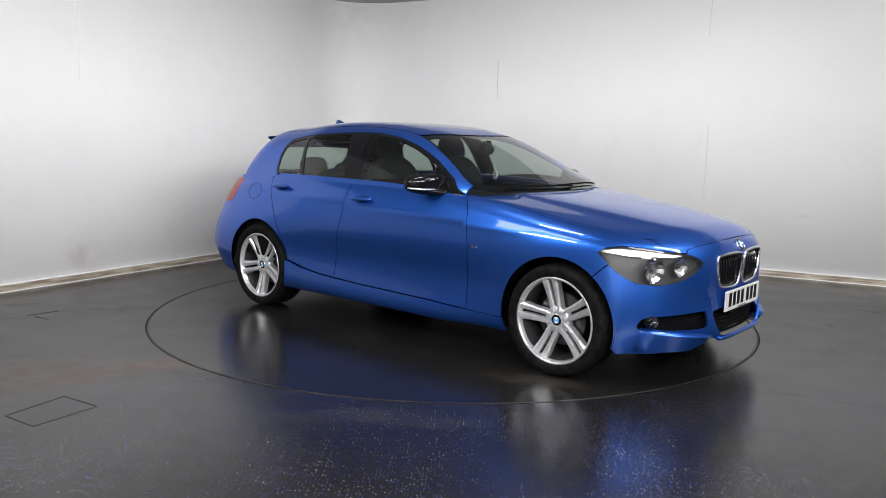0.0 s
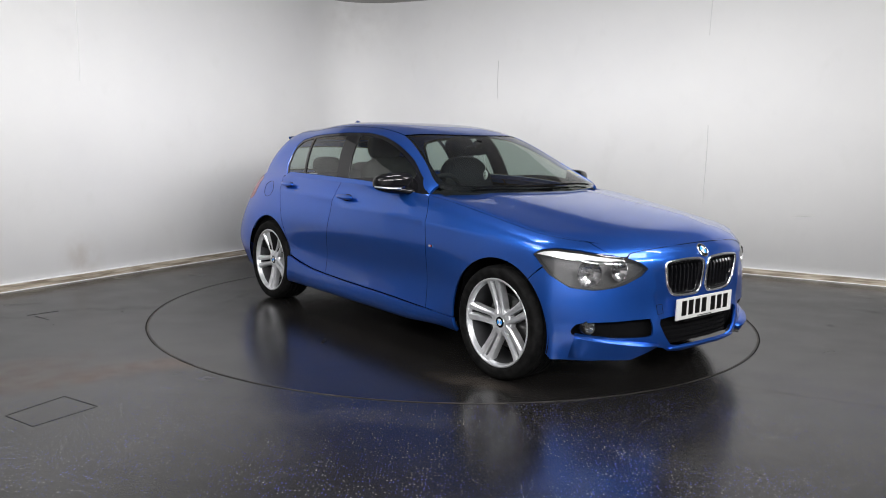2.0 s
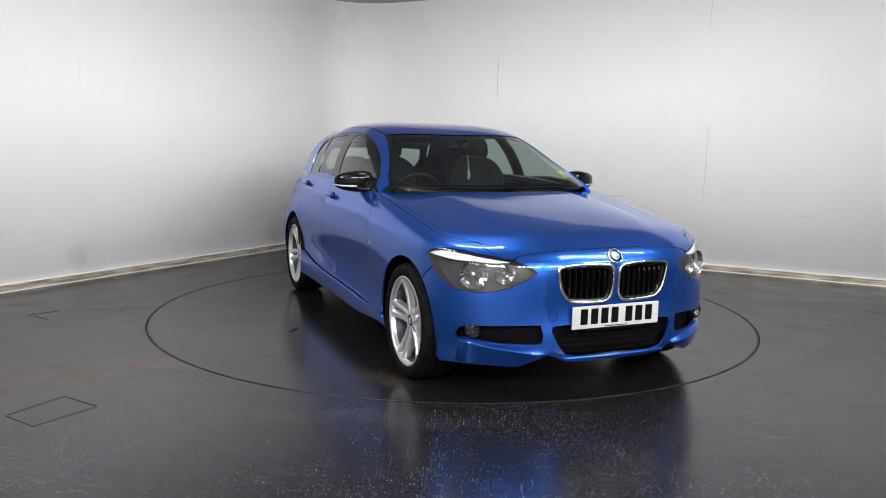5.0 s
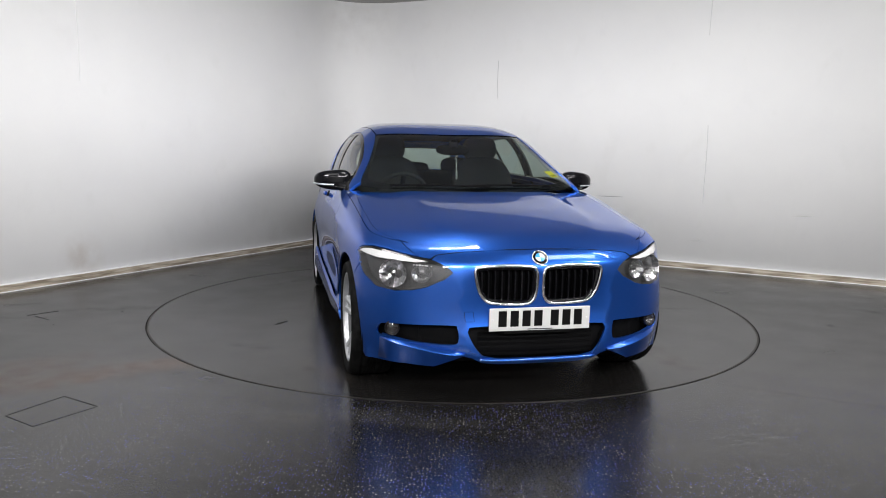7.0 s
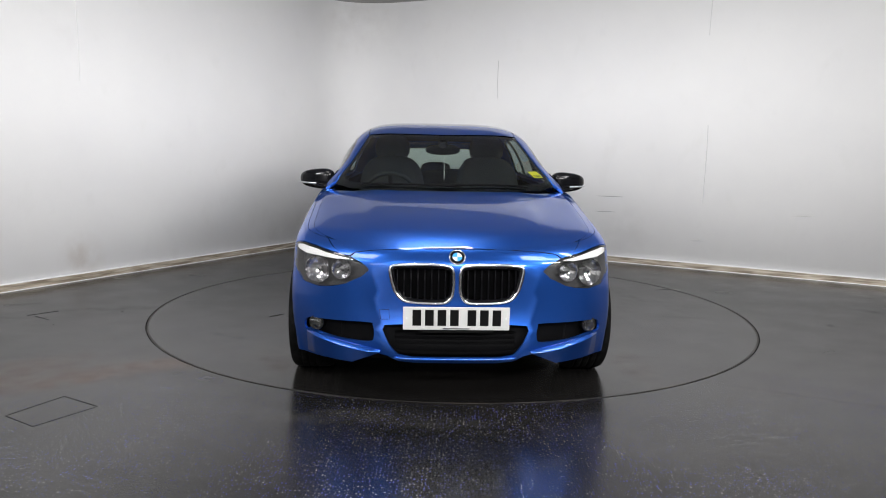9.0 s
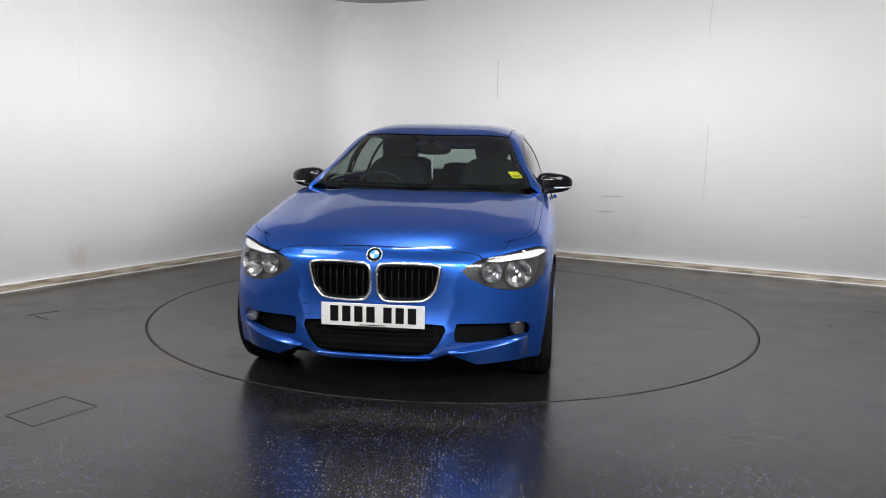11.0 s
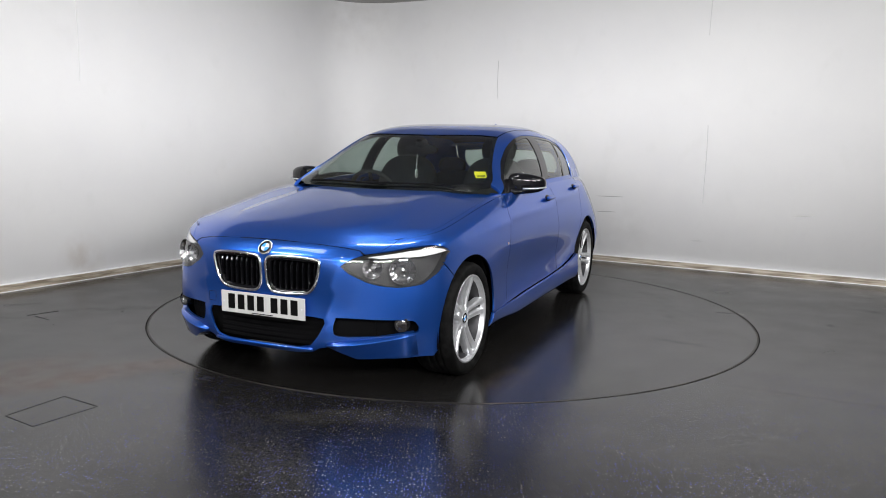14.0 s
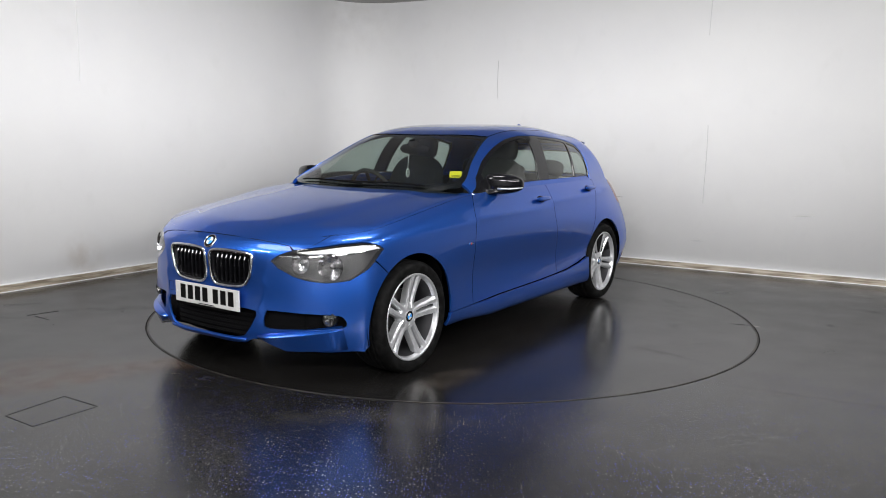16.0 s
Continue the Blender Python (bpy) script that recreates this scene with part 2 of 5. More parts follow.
plug(EDGE, mottle(EDGE, (0.015, 0.014, 0.013), (0.07, 0.062, 0.052), 6, 0.45, 0.7, 8), "Base Color")
part("edge_trim", bm, EDGE, turntable, "dull worn metal edge trim")
NICK = material("pale_scratch", (0.5, 0.48, 0.45), 0.6)
SCORE = material("black_score", (0.006, 0.006, 0.006), 0.5, Specular_IOR_Level=0.08)
for (x0, y0), (x1, y1), wide, mat, what in (((-0.9, 2.04), (-0.88, 2.1), 0.014, NICK, "pale scratch"),
                                            ((-0.859, 1.886), (-0.9, 2.03), 0.012, SCORE, "dark score"), ((0.233, -1.261), (0.336, -1.354), 0.03, SCORE, "dark score")):
    bm = bmesh.new()
    d = Vector((x1 - x0, y1 - y0, 0))
    n = Vector((-d.y, d.x, 0)).normalized() * wide / 2
    rows = [[bm.verts.new(Vector((x0, y0, 0.0008)) + d * t + n * k * (0.25 + 0.75 * math.sin(math.pi * t)) + Vector((0, 0, 0.0006 * (k == 0)))) for k in (-1, 0, 1)] for t in np.linspace(0, 1, 9)]
    for a, b in zip(rows, rows[1:]):
        for k in (0, 1):
            bm.faces.new((a[k], a[k + 1], b[k + 1], b[k]))
    bmesh.ops.recalc_face_normals(bm, faces=bm.faces)
    part("scratch", bm, mat, turntable, what + " in the vinyl")


# ---- wall and floor details ----
def on_wall(a, b, z, inward=0.004):
    """A place on a wall: a metres from the corner along it (b: 'l' or 'r')."""
    d = dl if b == "l" else dr
    n = dr if b == "l" else dl
    n = (n - d * n.dot(d)).normalized()
    p = CORNER + d * a + n * inward
    return Vector((p.x, p.y, z)), Vector((d.x, d.y, 0)), Vector((n.x, n.y, 0))


def wall_mark(name, a, b, z0, z1, wide, mat, label, lean=0.0):
    p, d, n = on_wall(a, b, 0, -0.004)
    bm = bmesh.new()
    steps = 12
    rows = []
    for i in range(steps + 1):
        t = i / steps
        z = z0 + (z1 - z0) * t
        off = lean * t + 0.004 * math.sin(5 * t + a)
        rows.append([bm.verts.new(p + d * (off + k * wide / 2) + n * h + Vector((0, 0, z))) for k, h in ((-1, 0.004), (-0.5, 0.0055), (0.5, 0.0055), (1, 0.004))])
    for r, q in zip(rows, rows[1:]):
        for i in range(3):
            bm.faces.new((r[i], r[i + 1], q[i + 1], q[i]))
    bmesh.ops.recalc_face_normals(bm, faces=bm.faces)
    setting(name, bm, mat, label, "wall seam")


SEAM_LIGHT = material("pale_wall_seam", (0.84, 0.84, 0.84), 0.5)
GREY_SCUFF = material("grey_scuff", (0.6, 0.6, 0.6), 0.7)
wall_mark("trim_seam_left", (Vector((-3.278, 0.909)) - CORNER).length, "l", 1.75, 2.9, 0.012, SEAM_LIGHT, "pale vertical joint in the wall lining")
wall_mark("trim_seam_mid", (Vector((0.484, 3.29)) - CORNER).length, "r", 1.79, 2.22, 0.005, SEAM, "thin grey crack in the wall paint")
wall_mark("trim_seam_right", (Vector((2.557, 2.193)) - CORNER).length, "r", 2.4, 2.95, 0.005, GREY_SCUFF, "thin grey vertical joint in the wall lining")
wall_mark("trim_seam_low", (Vector((2.589, 2.176)) - CORNER).length, "r", 0.7, 1.5, 0.008, GREY_SCUFF, "faint vertical joint in the wall lining")


def floor_line(name, pts, wide, mat, label, closed=False):
    bm = bmesh.new()
    pts = [Vector((*p, 0)) for p in pts]
    seq = list(zip(pts, pts[1:] + ([pts[0]] if closed else [])))
    for a, b in seq:
        d = (b - a).normalized()
        n = Vector((-d.y, d.x, 0)) * wide / 2
        vs = [bm.verts.new(q + Vector((0, 0, 0.0016))) for q in (a - n, b - n, b + n, a + n)]
        lo = [bm.verts.new(v.co - Vector((0, 0, 0.0014))) for v in vs]
        bm.faces.new(vs)
        for i in range(4):
            bm.faces.new((vs[i], vs[(i + 1) % 4], lo[(i + 1) % 4], lo[i]))
    bmesh.ops.recalc_face_normals(bm, faces=bm.faces)
    return setting(name, bm, mat, label, "floor joint")


floor_line("trim_hatch", [(-2.06, -2.54), (-1.93, -2.25), (-1.70, -2.385), (-1.865, -2.665)], 0.0024, GAP, "black joint round a floor hatch", True)
floor_line("trim_floor_joint", [(-3.05, -0.53), (-2.905, -0.365)], 0.012, GAP, "short black joint in the vinyl floor")
floor_line("trim_floor_joint", [(-2.98, -0.55), (-2.84, -0.64)], 0.006, GAP, "short black joint in the vinyl floor")


for nm, z0, z1, deep in (("trim_bead", 0.003, 0.010, -0.023), ("trim_cap", 0.064, 0.072, -0.021)):
    setting(nm, band(LINE, deep, z0, z1, 1), SEAM_LIGHT, "pale painted edge of the skirting board", "skirting board")


def wall_scuff(name, a, wide, z, mat):
    p, d, n = on_wall(a, "r", z, 0.0)
    bm = bmesh.new()
    rows = []
    for i in range(9):
        t = i / 8
        h = 0.004 * math.sin(math.pi * t) + 0.0008
        rows.append([bm.verts.new(p + d * wide * (t - 0.5) + n * 0.0015 + Vector((0, 0, k * h + 0.004 * t))) for k in (-1, 1)])
    for q, w in zip(rows, rows[1:]):
        bm.faces.new((q[0], w[0], w[1], q[1]))
    setting(name, bm, mat, "thin grey scuff on the white wall", "wall scuff")


base = (Vector((1.759, 2.616)) - CORNER).length
for k, (da, wide, z) in enumerate(((-0.05, 0.3, 0.72), (-0.1, 0.24, 0.55), (0.9, 0.12, 0.3), (1.9, 0.2, 0.62))):
    wall_scuff("trim_scuff", base + da, wide, z, SEAM if k < 2 else GREY_SCUFF)

# ---- the car's surfaces ----
# car space: x forward from the middle of the wheelbase, y to its left, z up from the ground
def spline(xs, ys, flat=False):
    """A cubic through (xs, ys); flat: level at both ends, natural otherwise."""
    x, y = np.asarray(xs, float), np.asarray(ys, float)
    n, h = len(x), np.diff(x)
    a, r = np.zeros((n, n)), np.zeros(n)
    for i in range(1, n - 1):
        a[i, i - 1:i + 2] = h[i - 1], 2 * (h[i - 1] + h[i]), h[i]
        r[i] = 6 * ((y[i + 1] - y[i]) / h[i] - (y[i] - y[i - 1]) / h[i - 1])
    if flat:
        a[0, :2], r[0] = (2 * h[0], h[0]), 6 * (y[1] - y[0]) / h[0]
        a[-1, -2:], r[-1] = (h[-1], 2 * h[-1]), -6 * (y[-1] - y[-2]) / h[-1]
    else:
        a[0, 0] = a[-1, -1] = 1
    m = np.linalg.solve(a, r)

    def f(q):
        q = np.asarray(q, float)
        i = np.clip(np.searchsorted(x, q) - 1, 0, n - 2)
        t, hh = q - x[i], h[i]
        s = (y[i + 1] - y[i]) / hh - hh * (2 * m[i] + m[i + 1]) / 6
        return y[i] + t * (s + t * (m[i] / 2 + t * (m[i + 1] - m[i]) / (6 * hh)))
    return f


# lengthwise rails of the lower body, from the middle of the nose round the side to the middle of the tail
RAIL_X = {
    "lip": [2.06, 2.05, 1.97, 1.86, 1.74, 1.62, 1.15, 0.72, 0.2, -0.4, -0.95, -1.45, -1.85, -2.06, -2.15, -2.17],
    "sill": [2.09, 2.075, 2.0, 1.885, 1.75, 1.6, 1.15, 0.72, 0.2, -0.4, -0.95, -1.45, -1.87, -2.1, -2.18, -2.2],
    "door": [2.046, 2.036, 1.99, 1.885, 1.75, 1.58, 1.15, 0.72, 0.2, -0.4, -0.95, -1.45, -1.88, -2.12, -2.2, -2.215],
    "waist": [2.055, 2.045, 1.99, 1.875, 1.735, 1.56, 1.15, 0.72, 0.2, -0.4, -0.95, -1.45, -1.85, -2.06, -2.14, -2.16],
    "shoulder": [2.035, 2.025, 1.965, 1.85, 1.71, 1.54, 1.15, 0.72, 0.2, -0.4, -0.95, -1.45, -1.80, -1.985, -2.06, -2.08],
    "belt": [2.0, 1.99, 1.925, 1.81, 1.67, 1.5, 1.12, 0.7, 0.2, -0.4, -0.95, -1.45, -1.78, -1.945, -2.01, -2.02],
}
RAIL_Y = {
    "lip": [0, 0.25, 0.47, 0.66, 0.78, 0.83, 0.855, 0.852, 0.848, 0.848, 0.85, 0.852, 0.8, 0.66, 0.38, 0],
    "sill": [0, 0.26, 0.485, 0.68, 0.8, 0.855, 0.883, 0.872, 0.862, 0.86, 0.866, 0.876, 0.83, 0.69, 0.4, 0],
    "door": [0, 0.26, 0.485, 0.685, 0.81, 0.868, 0.888, 0.864, 0.851, 0.849, 0.858, 0.88, 0.85, 0.72, 0.42, 0],
    "waist": [0, 0.25, 0.47, 0.67, 0.795, 0.855, 0.885, 0.888, 0.882, 0.88, 0.875, 0.868, 0.815, 0.69, 0.41, 0],
    "shoulder": [0, 0.25, 0.46, 0.655, 0.78, 0.835, 0.852, 0.855, 0.852, 0.842, 0.818, 0.788, 0.73, 0.62, 0.37, 0],
    "belt": [0, 0.24, 0.45, 0.63, 0.745, 0.785, 0.795, 0.805, 0.795, 0.785, 0.768, 0.732, 0.665, 0.565, 0.34, 0],
}
RAIL_Z = {
    "lip": [0.215, 0.21, 0.2, 0.19, 0.19, 0.188, 0.2, 0.212, 0.216, 0.218, 0.216, 0.21, 0.23, 0.24, 0.25, 0.25],
    "sill": [0.3] * 6 + [0.285, 0.265, 0.265, 0.27, 0.28, 0.3, 0.33, 0.33, 0.33, 0.33],
    "door": [0.47] * 16,
    "waist": [0.66, 0.66, 0.665, 0.67, 0.68, 0.69, 0.69, 0.68, 0.68, 0.68, 0.69, 0.69, 0.69, 0.69, 0.69, 0.69],
    "shoulder": [0.735, 0.735, 0.735, 0.745, 0.765, 0.785, 0.83, 0.87, 0.885, 0.895, 0.905, 0.91, 0.91, 0.9, 0.89, 0.89],
    "belt": [0.78, 0.782, 0.785, 0.795, 0.815, 0.84, 0.905, 0.965, 0.985, 0.995, 1.0, 1.005, 1.0, 0.985, 0.97, 0.97],
}
RAILS = list(RAIL_X)
ST = np.arange(16.0)
rail_f = {r: (spline(ST, RAIL_X[r], True), spline(ST, RAIL_Y[r]), spline(ST, RAIL_Z[r], True)) for r in RAILS}
NU = 1201
UG = np.linspace(0, 15, NU)
RAIL_GRID = np.array([[f(UG) for f in rail_f[r]] for r in RAILS])          # rail, axis, u
NV = 161
VG = np.linspace(0, 5, NV)
BAND = np.array([[spline(np.arange(6.0), RAIL_GRID[:, k, i])(VG) for i in range(NU)] for k in range(3)]).transpose(1, 2, 0)   # u, v, xyz

# the sharp shoulder crease that runs below the door handles
rise = 0.012 * np.exp(-np.abs(BAND[..., 2] - (0.848 - 0.046 * BAND[..., 0])) / 0.038) * np.clip((1.25 - BAND[..., 0]) / 0.35, 0, 1) * np.clip((BAND[..., 0] + 1.85) / 0.3, 0, 1)
BAND[..., 1] += rise * np.clip(BAND[..., 1] / 0.7, 0, 1)
# the crease from the grille down to the corner of the lower mouth
fold = np.exp(-np.abs(BAND[..., 1] - (0.375 + 0.12 * (BAND[..., 2] - 0.40))) / 0.04) * np.clip((BAND[..., 2] - 0.27) / 0.1, 0, 1) * np.clip((0.70 - BAND[..., 2]) / 0.14, 0, 1)
BAND[..., 0] += 0.011 * fold * (BAND[..., 0] > 1.5)


def band_at(u, v):
    """The lower body at rail coordinates, left side."""
    u, v = np.clip(np.asarray(u, float) / 15, 0, 1) * (NU - 1), np.clip(np.asarray(v, float) / 5, 0, 1) * (NV - 1)
    i, j = np.minimum(u.astype(int), NU - 2), np.minimum(v.astype(int), NV - 2)
    s, t = (u - i)[..., None], (v - j)[..., None]
    return (BAND[i, j] * (1 - s) + BAND[i + 1, j] * s) * (1 - t) + (BAND[i, j + 1] * (1 - s) + BAND[i + 1, j + 1] * s) * t


belt_u = np.linspace(0, 7.2, 400)
BELT = np.stack([f(belt_u) for f in rail_f["belt"]], 1)[::-1]               # from the pillar forward
hood_mid = spline([0.6, 0.9, 1.1, 1.4, 1.7, 1.85, 1.95, 2.0], [1.005, 0.985, 0.962, 0.925, 0.875, 0.842, 0.807, 0.78])


def hood_at(x, y):
    ye, ze = np.interp(x, BELT[:, 0], BELT[:, 1]), np.interp(x, BELT[:, 0], BELT[:, 2])
    s = np.abs(y) / np.maximum(ye, 1e-3)
    zc = hood_mid(x)
    dome = 0.014 * np.clip((2.0 - x) / 0.35, 0, 1) / (1 + np.exp(np.clip((s - 0.62) / 0.035, -50, 50)))
    return np.stack([x + 0 * y, y + 0 * x, zc - 0.014 * np.clip((2.0 - x) / 0.35, 0, 1) + dome + (ze - zc + 0.014 * np.clip((2.0 - x) / 0.35, 0, 1)) * np.clip(s, 0, 1.2) ** 2.6], -1)


# cabin: each cross-section is a rounded arch from the belt line to the roof's middle
roof_mid = spline([0.92, 0.75, 0.5, 0.3, 0.1, -0.1, -0.5, -0.9, -1.3, -1.6, -1.75, -1.9, -2.05][::-1], [0.975, 1.055, 1.172, 1.262, 1.340, 1.392, 1.431, 1.427, 1.393, 1.328, 1.20, 1.06, 0.985][::-1])
cabin_y = spline([0.92, 0.86, 0.76, 0.69, 0.62, 0.4, 0.0, -0.4, -0.95, -1.45, -1.8, -2.06][::-1], [0.05, 0.33, 0.61, 0.735, 0.79, 0.797, 0.79, 0.785, 0.768, 0.732, 0.645, 0.34][::-1])
cabin_z = spline([0.92, 0.7, 0.2, -0.4, -0.95, -1.45, -1.8, -2.06][::-1], [0.965, 0.962, 0.982, 0.993, 0.998, 1.003, 0.995, 0.965][::-1])
edge_y = spline([0.92, 0.65, 0.5, 0.4, 0.3, 0.15, -0.1, -0.5, -1.3, -1.7, -2.06][::-1], [0.92, 0.9, 0.87, 0.845, 0.825, 0.8, 0.785, 0.775, 0.775, 0.8, 0.82][::-1])
edge_z = spline([0.92, 0.65, 0.5, 0.4, 0.3, 0.15, -0.1, -0.5, -1.3, -1.7, -2.06][::-1], [0.5, 0.56, 0.71, 0.82, 0.9, 0.965, 0.995, 1.005, 1.0, 0.96, 0.92][::-1])


def cabin_at(x, phi):
    """Section: a leaning side, a rounded edge and a crowned roof, as a cubic B-spline over five points."""
    x, t = np.broadcast_arrays(np.asarray(x, float), np.clip(np.asarray(phi, float) / (math.pi / 2), 0, 1))
    yb, zb, zr = cabin_y(x), cabin_z(x), roof_mid(x)
    yc, zc = yb * edge_y(x), zb + (zr - zb) * edge_z(x)
    pts = [(yb, zb), (yb - 0.22 * (yb - yc) + 0.008, zb + 0.33 * (zc - zb)), (yc + 0.02 * np.clip((zr - zb) / 0.4, 0, 1), zc), (0.58 * yc, zr), (0 * yb, zr)]
    s = t * 2
    a = np.clip(s, 0, 1)
    b = np.clip(s - 1, 0, 1)
    w0 = (1 - a) ** 3
    w3 = a ** 3 / 4
    w2 = (3 * a * a - 2 * a ** 3) / 2
    w1 = 1 - w0 - w2 - w3
    c = 1 - b
    q3, q0 = (1 - c) ** 3, c ** 3 / 4
    q1 = (3 * c * c - 2 * c ** 3) / 2
    q2 = 1 - q3 - q0 - q1
    low = s <= 1
    out = []
    for k in (0, 1):
        p0, p1, p2, p3, p4 = (q[k] for q in pts)
        out.append(np.where(low, w0 * p0 + w1 * p1 + w2 * p2 + w3 * p3, q0 * p1 + q1 * p2 + q2 * p3 + q3 * p4))
    return np.stack([x + 0 * t, out[0], out[1]], -1)


def slope(f, a, b, e=1e-3):
    """Unit normals of a surface f(a, b), on its outside."""
    da, db = f(a + e, b) - f(a - e, b), f(a, b + e) - f(a, b - e)
    n = np.cross(da, db)
    n /= np.linalg.norm(n, axis=-1, keepdims=True) + 1e-12
    return n


def unit(n):
    return n / (np.linalg.norm(n, axis=-1, keepdims=True) + 1e-12)


def ease(x):
    x = np.clip(x, 0, 1)
    return x * x * (3 - 2 * x)


def hood_raw(x, y):
    n = slope(hood_at, x, y)
    return n * np.sign(n[..., 2:3])


def band_raw(u, v):
    n = slope(band_at, np.clip(u, 0.002, 14.998), np.clip(v, 0.004, 4.996), 2e-3)
    p = band_at(u, v) - np.array([0, 0, 0.6])
    p[..., 2] *= 0.2
    return n * np.sign(np.sum(n * p, -1, keepdims=True))


BELT_FINE = np.stack([f(np.linspace(0, 7.2, 900)) for f in rail_f["belt"]], 1)


def brow(u):
    """Normal along the rounded rim of the bonnet and wings, where they meet nose and sides."""
    p = band_at(u, 5.0 + 0 * u)
    side = band_raw(u, 4.3 + 0 * u)
    flat = unit(side * np.array([1, 1, 0]))
    top = hood_raw(np.clip(p[..., 0] - 0.16 * flat[..., 0], 0.7, 1.86), (p[..., 1] - 0.16 * flat[..., 1]))
    return unit(side * 0.75 + top)


def band_normal(u, v):
    w = (ease((v - 4.0) / 1.0) * ease((7.6 - u) / 0.5))[..., None]
    n = unit(band_raw(u, v) * (1 - w) + brow(np.clip(u, 0, 7.2)) * w)
    w = (ease((v - 4.0) / 1.0) * ease((u - 10.4) / 0.4))[..., None]
    return unit(n * (1 - w) + haunch(band_at(u, v)[..., 0]) * w)


def hood_normal(x, y):
    """The bonnet's own normal, turning into the rim's over the last hand's width."""
    d = np.hypot(x[:, None] - BELT_FINE[None, :, 0], np.abs(y)[:, None] - BELT_FINE[None, :, 1])
    k = d.argmin(1)
    w = ease(1 - d.min(1) / (0.07 + 0.13 * ease((x - 1.5) / 0.3)))[..., None]
    inner = hood_raw(np.minimum(x, 1.86), y * np.where(x > 1.86, 0.9, 1.0))
    rim = brow(np.linspace(0, 7.2, 900)[k])
    rim = rim * np.where((y < 0)[:, None], np.array([1, -1, 1]), 1.0)
    return unit(inner * (1 - w) + rim * w)


def haunch(x):
    """Normal along the rear shoulder, where body side and roof pillar meet."""
    tail = ease((-1.7 - x) / 0.35)
    return unit(np.stack([-0.15 - 0.75 * tail, 0.9 - 0.5 * tail, 0.42 + 0 * x], -1))


def cabin_normal(x, phi):
    w = (ease((0.55 - phi) / 0.55) * ease((-1.22 - x) / 0.12))[..., None]
    return unit(cabin_raw(x, phi) * (1 - w) + haunch(x + 0 * phi) * w)


def cabin_raw(x, phi):
    n = slope(cabin_at, np.clip(x, -2.045, 0.905), np.clip(phi, 0.06, math.pi / 2 - 0.02))
    p = cabin_at(x, phi) * np.array([0, 1, 1]) - np.array([0, 0, 0.8])
    return n * np.sign(np.sum(n * p, -1, keepdims=True))


ARC = np.concatenate([[0], np.cumsum(np.linalg.norm(np.diff(BAND[:, NV * 3 // 5], axis=0), axis=1))])
V_M, PHI_M = 0.135, 0.5


def from_side(x, z):
    d = (BAND[240:1041, :, 0] - x) ** 2 + (BAND[240:1041, :, 2] - z) ** 2
    i, j = np.unravel_index(d.argmin(), d.shape)
    return settle(UG[i + 240], VG[j], (0, 2), (x, z))


def from_front(y, z):
    d = (BAND[:401, :, 1] - y) ** 2 + (BAND[:401, :, 2] - z) ** 2
    i, j = np.unravel_index(d.argmin(), d.shape)
    return settle(UG[i], VG[j], (1, 2), (y, z))


def settle(u, v, axes, goal):
    for _ in range(3):
        p, a, b = (band_at(np.array(u + i), np.array(v + j))[list(axes)] for i, j in ((0, 0), (0.01, 0), (0, 0.01)))
        m = np.stack([(a - p) / 0.01, (b - p) / 0.01], 1)
        if abs(np.linalg.det(m)) < 1e-6:
            break
        d = np.clip(np.linalg.solve(m, np.array(goal) - p), -0.05, 0.05)
        u, v = float(np.clip(u + d[0], 0, 15)), float(np.clip(v + d[1], 0, 5))
    return u, v


class Band:
    """The lower body, laid out flat in metres."""
    @staticmethod
    def flat(p):
        kind, a, b = p
        u, v = from_side(a, b) if kind == "s" else from_front(a, b) if kind == "f" else (a, b)
        return float(np.interp(u, UG, ARC)), v * V_M

    @staticmethod
    def solid(q):
        u, v = np.interp(q[:, 0], ARC, UG), q[:, 1] / V_M
        return band_at(u, v), band_normal(u, v)


class Hood:
    @staticmethod
    def flat(p):
        return p

    @staticmethod
    def solid(q):
        return hood_at(q[:, 0], q[:, 1]), hood_normal(q[:, 0], q[:, 1])


SWEEP = np.linspace(0, math.pi / 2, 300)


class Cabin:
    @staticmethod
    def flat(p):
        kind, x, b = p
        sec = cabin_at(np.full(300, x), SWEEP)
        if kind == "s":
            return x, float(np.interp(b, np.maximum.accumulate(sec[:, 2]), SWEEP)) * PHI_M
        if kind == "t":
            return x, float(np.interp(-abs(b), np.maximum.accumulate(-sec[:, 1]), SWEEP)) * PHI_M
        return x, b * PHI_M

    @staticmethod
    def solid(q):
        return cabin_at(q[:, 0], q[:, 1] / PHI_M), cabin_normal(q[:, 0], q[:, 1] / PHI_M)


# ---- panels cut out of the surfaces ----
def inside(pts, poly):
    x, y = pts[:, 0], pts[:, 1]
    r = np.zeros(len(pts), bool)
    q = np.roll(poly, -1, 0)
    for (x0, y0), (x1, y1) in zip(poly, q):
        if y0 != y1:
            r ^= ((y0 > y) != (y1 > y)) & (x < (x1 - x0) * (y - y0) / (y1 - y0) + x0)
    return r


def dense(poly, step):
    out = []
    for a, b in zip(poly, np.roll(poly, -1, 0)):
        n = max(1, int(math.ceil(np.linalg.norm(b - a) / step)))
        out += [a + (b - a) * i / n for i in range(n)]
    return np.array(out)


